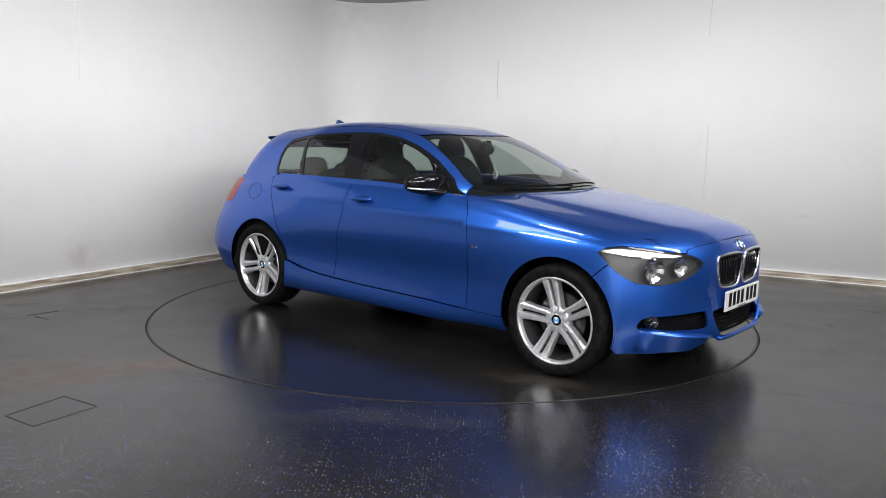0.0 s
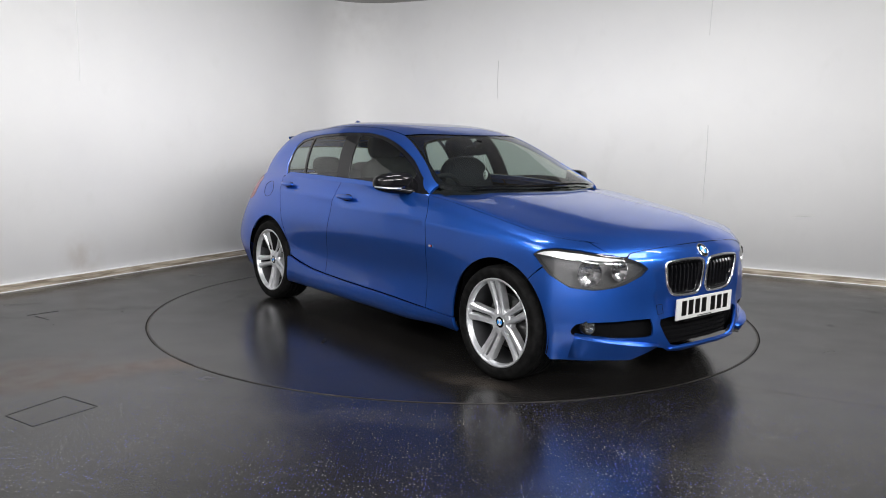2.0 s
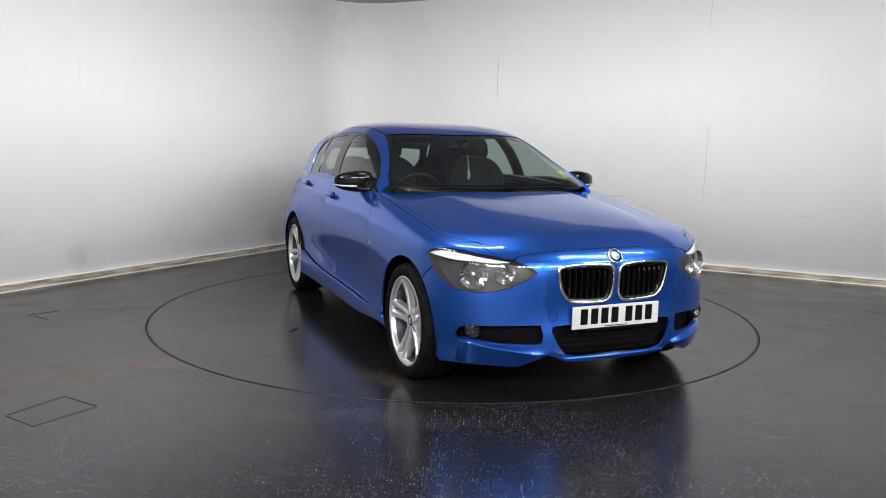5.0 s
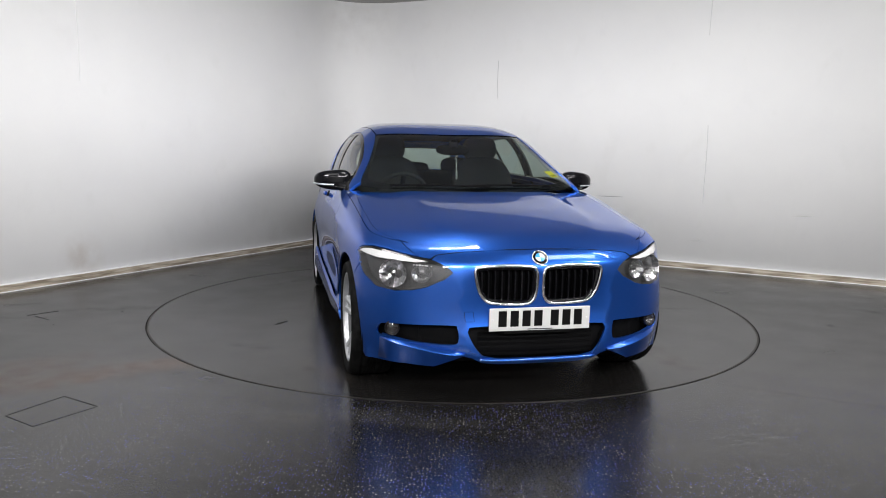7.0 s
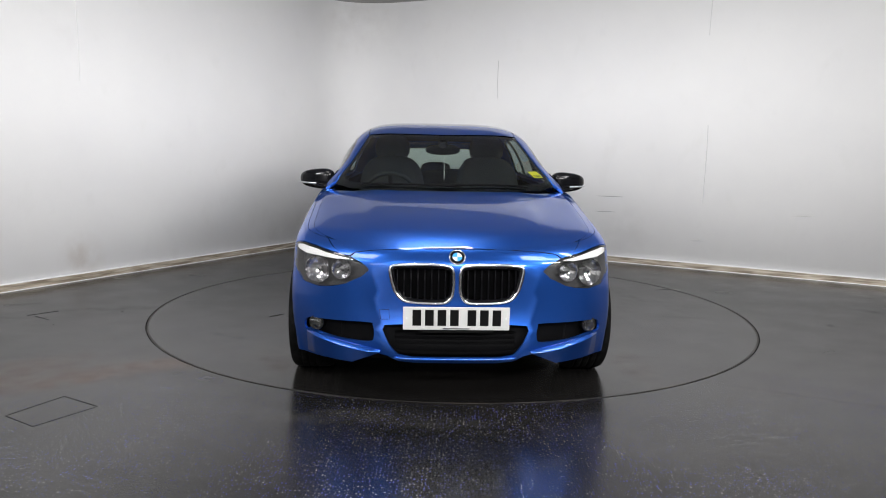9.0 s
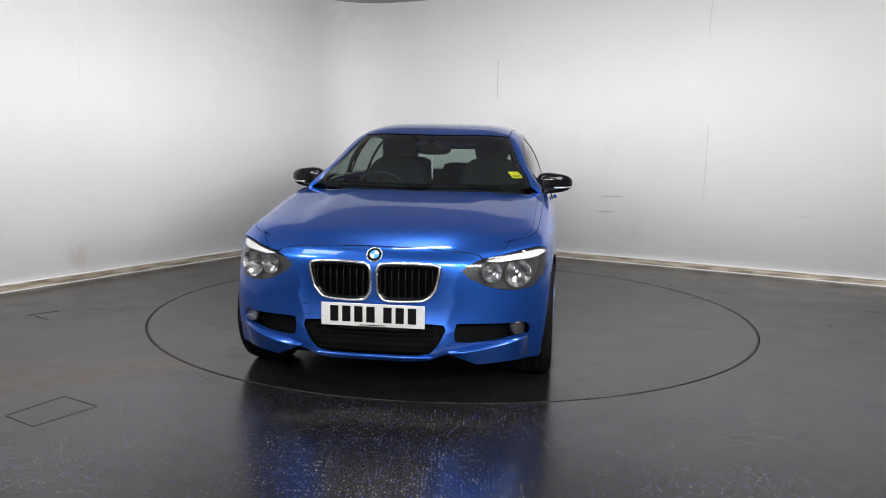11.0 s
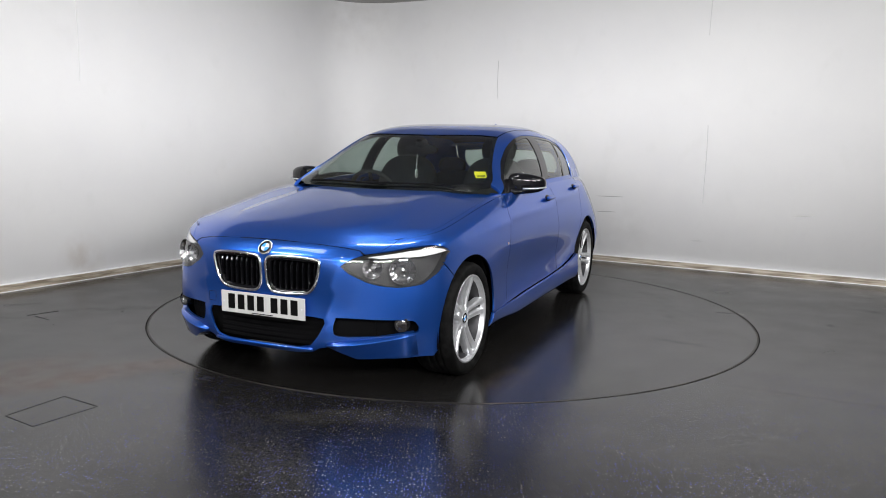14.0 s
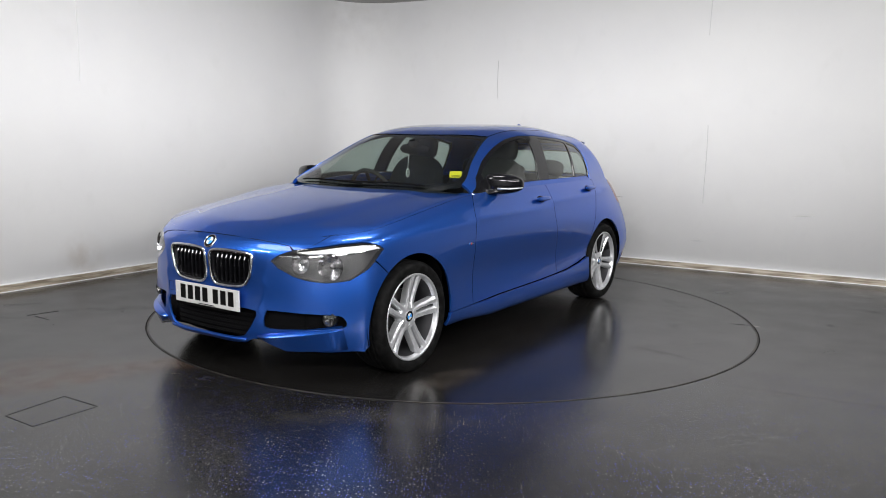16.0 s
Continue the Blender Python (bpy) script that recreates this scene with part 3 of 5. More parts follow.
def rounded(poly, n=5):
    """A closed smooth curve through the corners."""
    p0, p1, p2, p3 = np.roll(poly, 1, 0), poly, np.roll(poly, -1, 0), np.roll(poly, -2, 0)
    out = []
    for a, b, c, d in zip(p0, p1, p2, p3):
        for i in range(n):
            t = i / n
            out.append(0.5 * (2 * b + (c - a) * t + (2 * a - 5 * b + 4 * c - d) * t * t + (3 * b - a - 3 * c + d) * t ** 3))
    return np.array(out)


def shrink(poly, by):
    area = 0.5 * np.sum(poly[:, 0] * np.roll(poly[:, 1], -1) - poly[:, 1] * np.roll(poly[:, 0], -1))
    t = np.roll(poly, -1, 0) - np.roll(poly, 1, 0)
    t /= np.linalg.norm(t, axis=1, keepdims=True) + 1e-9
    return poly + np.stack([-t[:, 1], t[:, 0]], 1) * by * np.sign(area)


def outline(surf, pts, smooth=False, gap=0.0, step=0.02):
    p = np.array([surf.flat(q) for q in pts], float)
    p = rounded(p) if smooth else dense(p, step)
    return shrink(p, gap) if gap else p


def patch(surf, edge, holes=(), step=0.028, off=0.0, lip=0.012):
    """Points, normals and faces of a sheet bounded by flat outlines, with a folded rim."""
    lo, hi = edge.min(0), edge.max(0)
    gx, gy = np.arange(lo[0] + step / 2, hi[0], step), np.arange(lo[1] + step / 2, hi[1], step * 0.87)
    g = np.array([(x + (0.5 * step if j % 2 else 0), y) for j, y in enumerate(gy) for x in gx])
    keep = inside(g, edge) if len(g) else []
    g = g[keep] if len(g) else np.zeros((0, 2))
    for h in holes:
        g = g[~inside(g, h)]
    loops = [edge, *holes]
    rim = np.concatenate(loops)
    if len(g):
        d = np.concatenate([np.min(np.hypot(c[:, None, 0] - rim[None, :, 0], c[:, None, 1] - rim[None, :, 1]), 1) for c in np.array_split(g, max(1, len(g) // 400))])
        g = g[d > step * 0.45]
    pts = np.concatenate([rim, g])
    edges, base = [], 0
    for l in loops:
        n = len(l)
        edges += [(base + i, base + (i + 1) % n) for i in range(n)]
        base += n
    co, _, faces, *_ = mathutils.geometry.delaunay_2d_cdt([Vector(p) for p in pts], edges, [], 0, 1e-6)
    q = np.array([tuple(c) for c in co])
    f = np.array([tuple(t) for t in faces])
    mid = q[f].mean(1)
    ok = inside(mid, edge)
    for h in holes:
        ok &= ~inside(mid, h)
    f = f[ok]
    p, n = surf.solid(q)
    fn = np.cross(p[f[:, 1]] - p[f[:, 0]], p[f[:, 2]] - p[f[:, 0]])
    turn = np.sum(fn * n[f[:, 0]], 1) < 0
    f[turn] = f[turn][:, ::-1]
    push = off if callable(off) else lambda x: off
    p = p + n * np.reshape(push(p[:, 0]), (-1, 1))
    P, Nn, F = [p], [n], [tuple(t) for t in f]
    if lip:
        start = len(p)
        for k, l in enumerate(loops):
            s = shrink(l, -0.004 if k == 0 else 0.004)
            a, na = surf.solid(l)
            out = unit(surf.solid(s)[0] - a)
            a = a + na * np.reshape(push(a[:, 0]), (-1, 1))
            m = len(l)
            P += [a, a - na * lip]
            Nn += [unit(out + 0.3 * na), out]
            for i in range(m):
                j = (i + 1) % m
                c = (start + i, start + j, start + m + j, start + m + i)
                F.append(c)
            start += 2 * m
    return np.concatenate(P), np.concatenate(Nn), F


def mirror(sheets):
    return [(p * np.array([1, -1, 1]), n * np.array([1, -1, 1]), [t[::-1] for t in f]) for p, n, f in sheets]


def panel(name, sheets, mat, parent, label=""):
    """One mesh out of several sheets, shaded by the surfaces' own normals."""
    P, Nn, F, base = [], [], [], 0
    for p, n, f in sheets:
        P.append(p), Nn.append(n)
        F += [tuple(i + base for i in t) for t in f]
        base += len(p)
    P, Nn = np.concatenate(P), np.concatenate(Nn)
    me = bpy.data.meshes.new(name)
    me.from_pydata(P.tolist(), [], F)
    me.polygons.foreach_set("use_smooth", [True] * len(me.polygons))
    me.materials.append(mat)
    me.update()
    me.normals_split_custom_set_from_vertices([tuple(map(float, v)) for v in Nn])
    ob = new(name, me)
    ob.parent = parent
    if label:
        ob["label"] = label
    return ob


def tube(bm, pts, radius, closed=True, sides=8, flat=1.0):
    """A bar swept along points; flat squeezes it along z."""
    pts = [Vector(p) for p in pts]
    n, rings = len(pts), []
    for i, p in enumerate(pts):
        d = (pts[(i + 1) % n] - pts[i - 1]) if closed else (pts[min(i + 1, n - 1)] - pts[max(i - 1, 0)])
        d.normalize()
        a = d.cross(Vector((0.13, 0.2, 1)) if abs(d.z) < 0.9 else Vector((1, 0, 0))).normalized()
        b = d.cross(a)
        r = radius(i / max(1, n - 1)) if callable(radius) else radius
        rings.append([bm.verts.new(p + (a * math.cos(t) + b * math.sin(t) * flat) * r) for t in np.linspace(0, 2 * math.pi, sides, endpoint=False)])
    pairs = list(zip(rings, rings[1:] + rings[:1])) if closed else list(zip(rings, rings[1:]))
    for a, b in pairs:
        for i in range(sides):
            j = (i + 1) % sides
            bm.faces.new((a[i], a[j], b[j], b[i]))
    if not closed:
        bm.faces.new(rings[0][::-1]), bm.faces.new(rings[-1])
    return bm


def blob(bm, size, m=Matrix(), power=2.5, nu=24, nv=14):
    """A rounded block: a ball pushed towards a box."""
    sx, sy, sz = size

    def c(t, f):
        w = f(t)
        return math.copysign(abs(w) ** (2 / power), w)
    rows = []
    for j in range(1, nv):
        b = -math.pi / 2 + math.pi * j / nv
        rows.append([bm.verts.new(m @ Vector((sx / 2 * c(b, math.cos) * c(a, math.cos), sy / 2 * c(b, math.cos) * c(a, math.sin), sz / 2 * c(b, math.sin)))) for a in np.linspace(0, 2 * math.pi, nu, endpoint=False)])
    lo, hi = bm.verts.new(m @ Vector((0, 0, -sz / 2))), bm.verts.new(m @ Vector((0, 0, sz / 2)))
    for a, b in zip(rows, rows[1:]):
        for i in range(nu):
            bm.faces.new((a[i], a[(i + 1) % nu], b[(i + 1) % nu], b[i]))
    for i in range(nu):
        bm.faces.new((lo, rows[0][(i + 1) % nu], rows[0][i])), bm.faces.new((hi, rows[-1][i], rows[-1][(i + 1) % nu]))
    return bm


# ---- the car ----
PAINT = material("blue_metallic_paint", (0.018, 0.1, 0.46), 0.34, 0.85, Coat_Weight=1.0, Coat_Roughness=0.03, Specular_Tint=(0.25, 0.45, 1.0, 1.0))
flake = mottle(PAINT, (0.0145, 0.088, 0.42), (0.021, 0.113, 0.51), 900, 0.3, 0.7, 1)
plug(PAINT, flake, "Base Color")
BLACK = material("gloss_black_plastic", (0.004, 0.004, 0.005), 0.06, Specular_IOR_Level=0.35)
MATT = material("matt_black_plastic", (0.004, 0.004, 0.0045), 0.6, Specular_IOR_Level=0.04)
bump(MATT, 400, 0.1, 0.001)
CHROME = material("satin_chrome", (0.82, 0.83, 0.85), 0.12, 1.0)
ALLOY = material("silver_alloy", (0.52, 0.53, 0.55), 0.3, 0.7)
plug(ALLOY, mottle(ALLOY, (0.56, 0.57, 0.59), (0.68, 0.69, 0.71), 30, 0.3, 0.7), "Base Color")
RUBBER = material("tyre_rubber", (0.01, 0.01, 0.01), 0.65, Specular_IOR_Level=0.06)
plug(RUBBER, mottle(RUBBER, (0.0035, 0.0035, 0.0035), (0.009, 0.009, 0.009), 25), "Base Color")
RED = material("red_lamp_lens", (0.3, 0.006, 0.006), 0.12)
WHITE = material("white_plate", (0.54, 0.54, 0.53), 0.35)
INK = material("black_ink", (0.003, 0.003, 0.003), 0.5, Specular_IOR_Level=0.1)
YELLOW = material("yellow_label", (0.85, 0.72, 0.02), 0.6)
FABRIC = material("black_seat_fabric", (0.02, 0.02, 0.022), 0.9)
plug(FABRIC, mottle(FABRIC, (0.006, 0.006, 0.0065), (0.015, 0.015, 0.016), 220, 0.35, 0.65, 3), "Base Color")
DASH = material("dark_grey_dashboard", (0.012, 0.012, 0.013), 0.65, Specular_IOR_Level=0.3)
bump(DASH, 500, 0.2, 0.001)
HOUSING = material("grey_lamp_housing", (0.065, 0.065, 0.067), 0.4, 0.2)
REFLECT = material("lamp_reflector", (0.5, 0.5, 0.51), 0.14, 1.0)
BROW = material("white_lamp_brow", (0.8, 0.8, 0.8), 0.25)
DISC_STEEL = material("brake_disc_steel", (0.1, 0.1, 0.1), 0.35, 0.9)
BLUE_E = material("blue_enamel", (0.05, 0.3, 0.75), 0.15, Coat_Weight=1.0)
RED_E = material("red_enamel", (0.6, 0.02, 0.02), 0.2)


def glass_material(name, tint, gloss=1.0):
    m = bpy.data.materials.new(name)
    m.use_nodes = True
    t = m.node_tree
    t.nodes.remove(t.nodes["Principled BSDF"])
    clear, shine = node(m, "ShaderNodeBsdfTransparent", Color=(*tint, 1)), node(m, "ShaderNodeBsdfGlossy", Color=(gloss, gloss, gloss, 1), Roughness=0.01)
    rim, blend = node(m, "ShaderNodeLayerWeight", Blend=0.5), t.nodes.new("ShaderNodeMixShader")
    power, scale = t.nodes.new("ShaderNodeMath"), t.nodes.new("ShaderNodeMath")
    power.operation, power.inputs[1].default_value = "POWER", 5
    scale.operation, scale.inputs[1].default_value, scale.inputs[2].default_value = "MULTIPLY_ADD", 0.9, 0.07
    wire(m, rim, "Facing", power, 0), wire(m, power, 0, scale, 0), wire(m, scale, 0, blend, 0)
    wire(m, clear, 0, blend, 1), wire(m, shine, 0, blend, 2)
    wire(m, blend, 0, t.nodes["Material Output"], 0)
    return m


GLASS = glass_material("tinted_window_glass", (0.62, 0.7, 0.66))
LENS = glass_material("clear_lamp_lens", (0.93, 0.93, 0.93))
FOG_LENS = glass_material("smoked_lens", (0.45, 0.45, 0.45))
# darker alloy copy, with the shade between the spokes put into its colour
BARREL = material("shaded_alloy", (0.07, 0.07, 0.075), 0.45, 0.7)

car = tagged(new("car"), "blue metallic five-door hatchback car standing on the turntable", "car")
SIDES = (("left", 1), ("right", -1))


def both(name, sheets, mat, label="", parent=None):
    """The panel on each side of the car."""
    return [panel(name, sheets if s > 0 else mirror(sheets), mat, parent or car, label) for _, s in SIDES]


def span(name, sheets, mat, label="", parent=None):
    """One panel that crosses the middle."""
    for p, _, _ in sheets:
        p[:, 1][p[:, 1] < 0.005] = 0.0
    return panel(name, sheets + mirror(sheets), mat, parent or car, label)


def arch(cx, r, a0, a1, n=22, cz=0.325):
    return [("s", cx + r * math.cos(radians(a)), cz + r * math.sin(radians(a))) for a in np.linspace(a0, a1, n)]


G = 0.002
AX, R_ARCH = 1.345, 0.352

# outlines, in side view (s: x, z), front view (f: y, z) or along the rails (r)
LAMP = [("s", 1.592, 0.727), ("s", 1.637, 0.753), ("s", 1.70, 0.764), ("f", 0.71, 0.755), ("f", 0.63, 0.741), ("f", 0.538, 0.727), ("f", 0.47, 0.702), ("f", 0.43, 0.669),
        ("f", 0.468, 0.635), ("f", 0.55, 0.594), ("f", 0.61, 0.577), ("f", 0.69, 0.566), ("f", 0.775, 0.577), ("s", 1.695, 0.632), ("s", 1.64, 0.68)]
FRONT_GAP = [("f", 0.0, 0.779), ("f", 0.15, 0.777), ("f", 0.30, 0.770), ("f", 0.42, 0.759), ("f", 0.50, 0.746)]
KIDNEY = [("f", 0.325, 0.675), ("f", 0.30, 0.697), ("f", 0.178, 0.705), ("f", 0.055, 0.70), ("f", 0.022, 0.682), ("f", 0.016, 0.64), ("f", 0.019, 0.57), ("f", 0.036, 0.53), ("f", 0.08, 0.513), ("f", 0.226, 0.518), ("f", 0.28, 0.542), ("f", 0.311, 0.60)]
DUCT = [("f", 0.768, 0.338), ("f", 0.764, 0.372), ("f", 0.735, 0.395), ("f", 0.60, 0.404), ("f", 0.43, 0.41), ("f", 0.408, 0.398), ("f", 0.402, 0.345), ("f", 0.43, 0.316), ("f", 0.58, 0.316), ("f", 0.74, 0.325)]
MOUTH = [("f", 0.0, 0.245), ("f", 0.22, 0.248), ("f", 0.285, 0.262), ("f", 0.325, 0.31), ("f", 0.358, 0.38), ("f", 0.35, 0.4), ("f", 0.28, 0.405), ("f", 0.0, 0.405)]
lamp_edge = outline(Band, LAMP, True)
kidney_edge, duct_edge = outline(Band, KIDNEY, True), outline(Band, DUCT, True)

# front bumper, with the two kidney openings, the side ducts and the lower mouth cut through
arch_f = arch(AX, R_ARCH, 50, -18, 12)
bumper = [("f", 0.0, 0.216)] + MOUTH + FRONT_GAP + [("f", 0.525, 0.725), *LAMP[6:14], ("s", 1.654, 0.668), ("s", 1.61, 0.632)] + arch_f + [("r", 4.55, 0.0), ("r", 4.2, 0.0), ("r", 3, 0.0), ("f", 0.51, 0.206), ("f", 0.455, 0.245), ("f", 0.38, 0.258), ("f", 0.335, 0.25), ("f", 0.29, 0.226), ("f", 0.2, 0.218)]
span("front_bumper", [patch(Band, outline(Band, bumper, gap=G), [kidney_edge, duct_edge])], PAINT)
span("bumper_backing", [patch(Band, outline(Band, [("r", 0, 0.3), ("r", 0, 3.6), ("r", 2.4, 3.6), ("r", 3.3, 2.4), ("r", 4.0, 1.8), ("r", 4.0, 0.3)]), [], off=-0.06, lip=0)], MATT, "matt black duct behind the bumper")

# bonnet and the strip that folds over the lamps
HOOD_SIDE = [(1.83, 0.607), (1.75, 0.672), (1.68, 0.712), (1.61, 0.738), (1.5, 0.752), (1.18, 0.76), (0.9, 0.762), (0.78, 0.752), (0.715, 0.735)]
HOOD_REAR = [(0.735, 0.66), (0.80, 0.54), (0.872, 0.323), (0.9, 0.15), (0.905, 0.0)]
nose = [tuple(r) for r in BELT[::-1] if r[0] > 1.835][::6]
lead = [(x - 0.0005, y) for x, y, _ in nose]
hood_top = np.array(lead + HOOD_SIDE + HOOD_REAR, float)
strip = FRONT_GAP + [("f", 0.53, 0.7295), ("f", 0.578, 0.7355), ("r", 3.1, 5.0)] + [("r", u, 5.0) for u in np.linspace(2.9, 0, 16)]
span("bonnet", [patch(Hood, dense(hood_top, 0.02), lip=0), patch(Band, outline(Band, strip), lip=0)], PAINT, "blue bonnet with two soft creases")

gap_line = Band.solid(np.array([Band.flat(q) for q in FRONT_GAP + [("f", 0.528, 0.7285)]]))
gap_pts = gap_line[0] + gap_line[1] * 0.0002
bm = bmesh.new()
tube(bm, [tuple(q * np.array([1, -1, 1])) for q in gap_pts[::-1]] + [tuple(q) for q in gap_pts[1:]], 0.0022, False, 6)
part("bonnet_gap", bm, INK, car, "dark shut line in front of the bonnet")

# wings
wing_top = [(1.80, 0.64)] + HOOD_SIDE[1:] + [(0.695, 0.716), (0.66, 0.714), (0.632, 0.722), (0.632, 0.797)] + [tuple(r[:2]) for r in BELT[::8] if 0.65 < r[0] < 1.8]
wing = [("s", 1.652, 0.672), ("s", 1.64, 0.682), ("s", 1.590, 0.727), *[("s", x, z) for x, z in ((1.637, 0.757), (1.70, 0.769))], ("f", 0.71, 0.761), ("f", 0.62, 0.743), ("f", 0.58, 0.7365)] + [("r", u, 5.0) for u in np.linspace(3.13, 7.09, 20)] + [
    ("s", 0.712, 0.86), ("s", 0.738, 0.68), ("s", 0.727, 0.46), ("s", 0.722, 0.292), ("s", 0.965, 0.287)] + arch(AX, R_ARCH, 186, 50, 26) + [("s", 1.61, 0.632)]
wings = both("front_wing", [patch(Hood, shrink(dense(np.array(wing_top), 0.02), 0.0015), lip=0), patch(Band, outline(Band, wing, gap=G))], PAINT)

# doors, rear quarter, side skirt
SHUT_1 = [("s", 0.66, 0.966), ("s", 0.712, 0.86), ("s", 0.738, 0.68), ("s", 0.727, 0.46), ("s", 0.722, 0.292)]
SHUT_2 = [("s", -0.372, 0.985), ("s", -0.371, 0.92), ("s", -0.388, 0.78), ("s", -0.455, 0.56), ("s", -0.49, 0.328)]
SHUT_3 = [("s", -1.30, 0.988), ("s", -1.228, 0.867), ("s", -1.141, 0.727), ("s", -1.05, 0.545), ("s", -0.985, 0.40)]
CREASE = [("s", 0.40, 0.303), ("s", 0.0, 0.311), ("s", -0.2, 0.316)]
front_door = SHUT_1 + CREASE + SHUT_2[::-1] + [("r", u, 5.0) for u in np.linspace(9, 7.1, 8)]
both("front_door", [patch(Band, outline(Band, front_door, gap=G))], PAINT)
rear_door = SHUT_2 + [("s", -0.65, 0.338), ("s", -0.85, 0.366)] + SHUT_3[::-1] + [("r", u, 5.0) for u in np.linspace(10.6, 9, 8)]
both("rear_door", [patch(Band, outline(Band, rear_door, gap=G))], PAINT)
TAIL_LAMP = [("s", -1.725, 0.965), ("s", -1.745, 0.88), ("s", -1.80, 0.79), ("r", 13.2, 3.35), ("r", 14.1, 3.5), ("r", 14.2, 4.35), ("r", 13.4, 4.85), ("r", 12.6, 4.85)]
tail_edge = outline(Band, TAIL_LAMP, True)
quarter = SHUT_3 + arch(-AX, R_ARCH, 12, 193, 34) + [("r", 12.0, 0.6), ("r", 12.5, 1.0), ("r", 13, 1.4), ("r", 13.3, 2.6), ("r", 14.4, 2.8), ("r", 15, 2.8)] + [("r", u, 5.0) for u in np.linspace(15, 10.65, 20)]
span("rear_body", [patch(Band, outline(Band, quarter, gap=G), [tail_edge])], PAINT)
rear_bumper = [("r", 11.75, 0.0), *arch(-AX, R_ARCH, 203, 194, 4)[::1], ("r", 12.0, 0.6), ("r", 12.5, 1.0), ("r", 13, 1.4), ("r", 13.3, 2.6), ("r", 14.4, 2.8), ("r", 15, 2.8), ("r", 15, 0), ("r", 14, 0), ("r", 13, 0)]
span("rear_bumper", [patch(Band, outline(Band, rear_bumper, gap=G))], PAINT)
skirt = [("s", 0.965, 0.287), ("s", 0.722, 0.292)] + CREASE + [("s", -0.49, 0.328), ("s", -0.65, 0.338), ("s", -0.85, 0.366), ("s", -0.985, 0.40)] + arch(-AX, R_ARCH, 10, -18, 6) + [("r", u, 0) for u in np.linspace(10.1, 6.3, 12)] + arch(AX, R_ARCH, 196, 187, 3)
both("side_skirt", [patch(Band, outline(Band, skirt, gap=G), off=lambda x: 0.004 + 0.026 * ease((0.92 - x) / 0.45), lip=0.02)], PAINT, "blue moulded side skirt")
for lamp in both("tail_lamp", [patch(Band, tail_edge, off=0.001)], RED, "red tail lamp"):
    pass
FUEL = [("s", -1.46 + 0.085 * math.cos(a), 0.885 + 0.06 * math.sin(a)) for a in np.linspace(0, 2 * math.pi, 24, endpoint=False)]
fuel_ring = Band.solid(outline(Band, FUEL, True))[0] * np.array([1, -1, 1])
bm = bmesh.new()
tube(bm, fuel_ring, 0.0022, sides=6)
part("fuel_flap_gap", bm, INK, car, "round fuel flap outline")

# cabin shell: side frames, roof, rear hatch
DLO = [("s", -1.27, 1.006), ("s", -1.294, 1.075), ("s", -1.294, 1.165), ("s", -1.278, 1.237), ("s", -1.225, 1.288), ("s", -1.04, 1.321), ("s", -0.78, 1.338), ("s", -0.51, 1.349), ("s", -0.30, 1.347), ("s", -0.094, 1.32), ("s", 0.105, 1.262), ("s", 0.313, 1.17), ("s", 0.503, 1.065), ("s", 0.635, 0.973)]
DLO_LOW = [("r", x, 0.06) for x in np.linspace(0.6, -1.22, 12)]
dlo_edge = dense(np.array([Cabin.flat(p) for p in DLO + DLO_LOW]), 0.02)
WS_SIDE = [("t", 0.70, 0.665), ("t", 0.663, 0.71), ("t", 0.565, 0.697), ("t", 0.49, 0.667), ("t", 0.418, 0.637), ("t", 0.323, 0.606), ("t", 0.212, 0.574), ("t", 0.106, 0.548), ("t", 0.025, 0.532)]
WS_TOP = [("t", 0.045, 0.48), ("t", 0.075, 0.33), ("t", 0.092, 0.17), ("r", 0.10, math.pi / 2)]
DITCH = [("t", -0.2, 0.535), ("t", -0.6, 0.545), ("t", -1.0, 0.54), ("t", -1.35, 0.52), ("t", -1.6, 0.49)]
HATCH = [("r", -1.62, math.pi / 2), ("t", -1.62, 0.3)]
frame_edge = [("r", 0.63, 0.0), ("t", 0.63, 0.7085)] + WS_SIDE[2:] + DITCH + [("t", -1.68, 0.50), ("t", -1.85, 0.50), ("t", -2.0, 0.50), ("r", -2.04, 0.0)] + [("r", x, 0.0) for x in np.linspace(-1.9, 0.60, 20)]
both("side_frame", [patch(Cabin, outline(Cabin, frame_edge), [dlo_edge], lip=0.02)], PAINT, "blue pillars and roof rail")
roof_edge = WS_TOP[::-1] + [("t", 0.02, 0.525)] + [("t", x, y - 0.006) for _, x, y in DITCH] + HATCH[::-1]
span("roof", [patch(Cabin, outline(Cabin, roof_edge), lip=0.012)], PAINT, "blue roof panel")
both("roof_ditch", [patch(Cabin, outline(Cabin, [("t", 0.03, 0.545)] + [("t", x, y + 0.01) for _, x, y in DITCH] + [("t", x, y - 0.016) for _, x, y in DITCH[::-1]] + [("t", 0.03, 0.515)]), off=-0.008, lip=0)], MATT, "black roof ditch strip")
REAR_GLASS = [("t", -1.72, 0.0), ("t", -1.72, 0.42), ("t", -1.86, 0.45), ("t", -1.95, 0.4), ("t", -1.97, 0.0)]
hatch_edge = [("r", -1.625, math.pi / 2), ("t", -1.625, 0.48), ("t", -1.69, 0.495), ("t", -1.85, 0.495), ("t", -2.0, 0.49), ("r", -2.045, 0.3), ("r", -2.045, math.pi / 2)] + [("r", -1.97, math.pi / 2), ("t", -1.95, 0.4), ("t", -1.86, 0.45), ("t", -1.72, 0.42), ("r", -1.72, math.pi / 2)]
span("tailgate", [patch(Cabin, outline(Cabin, hatch_edge), lip=0.012)], PAINT)
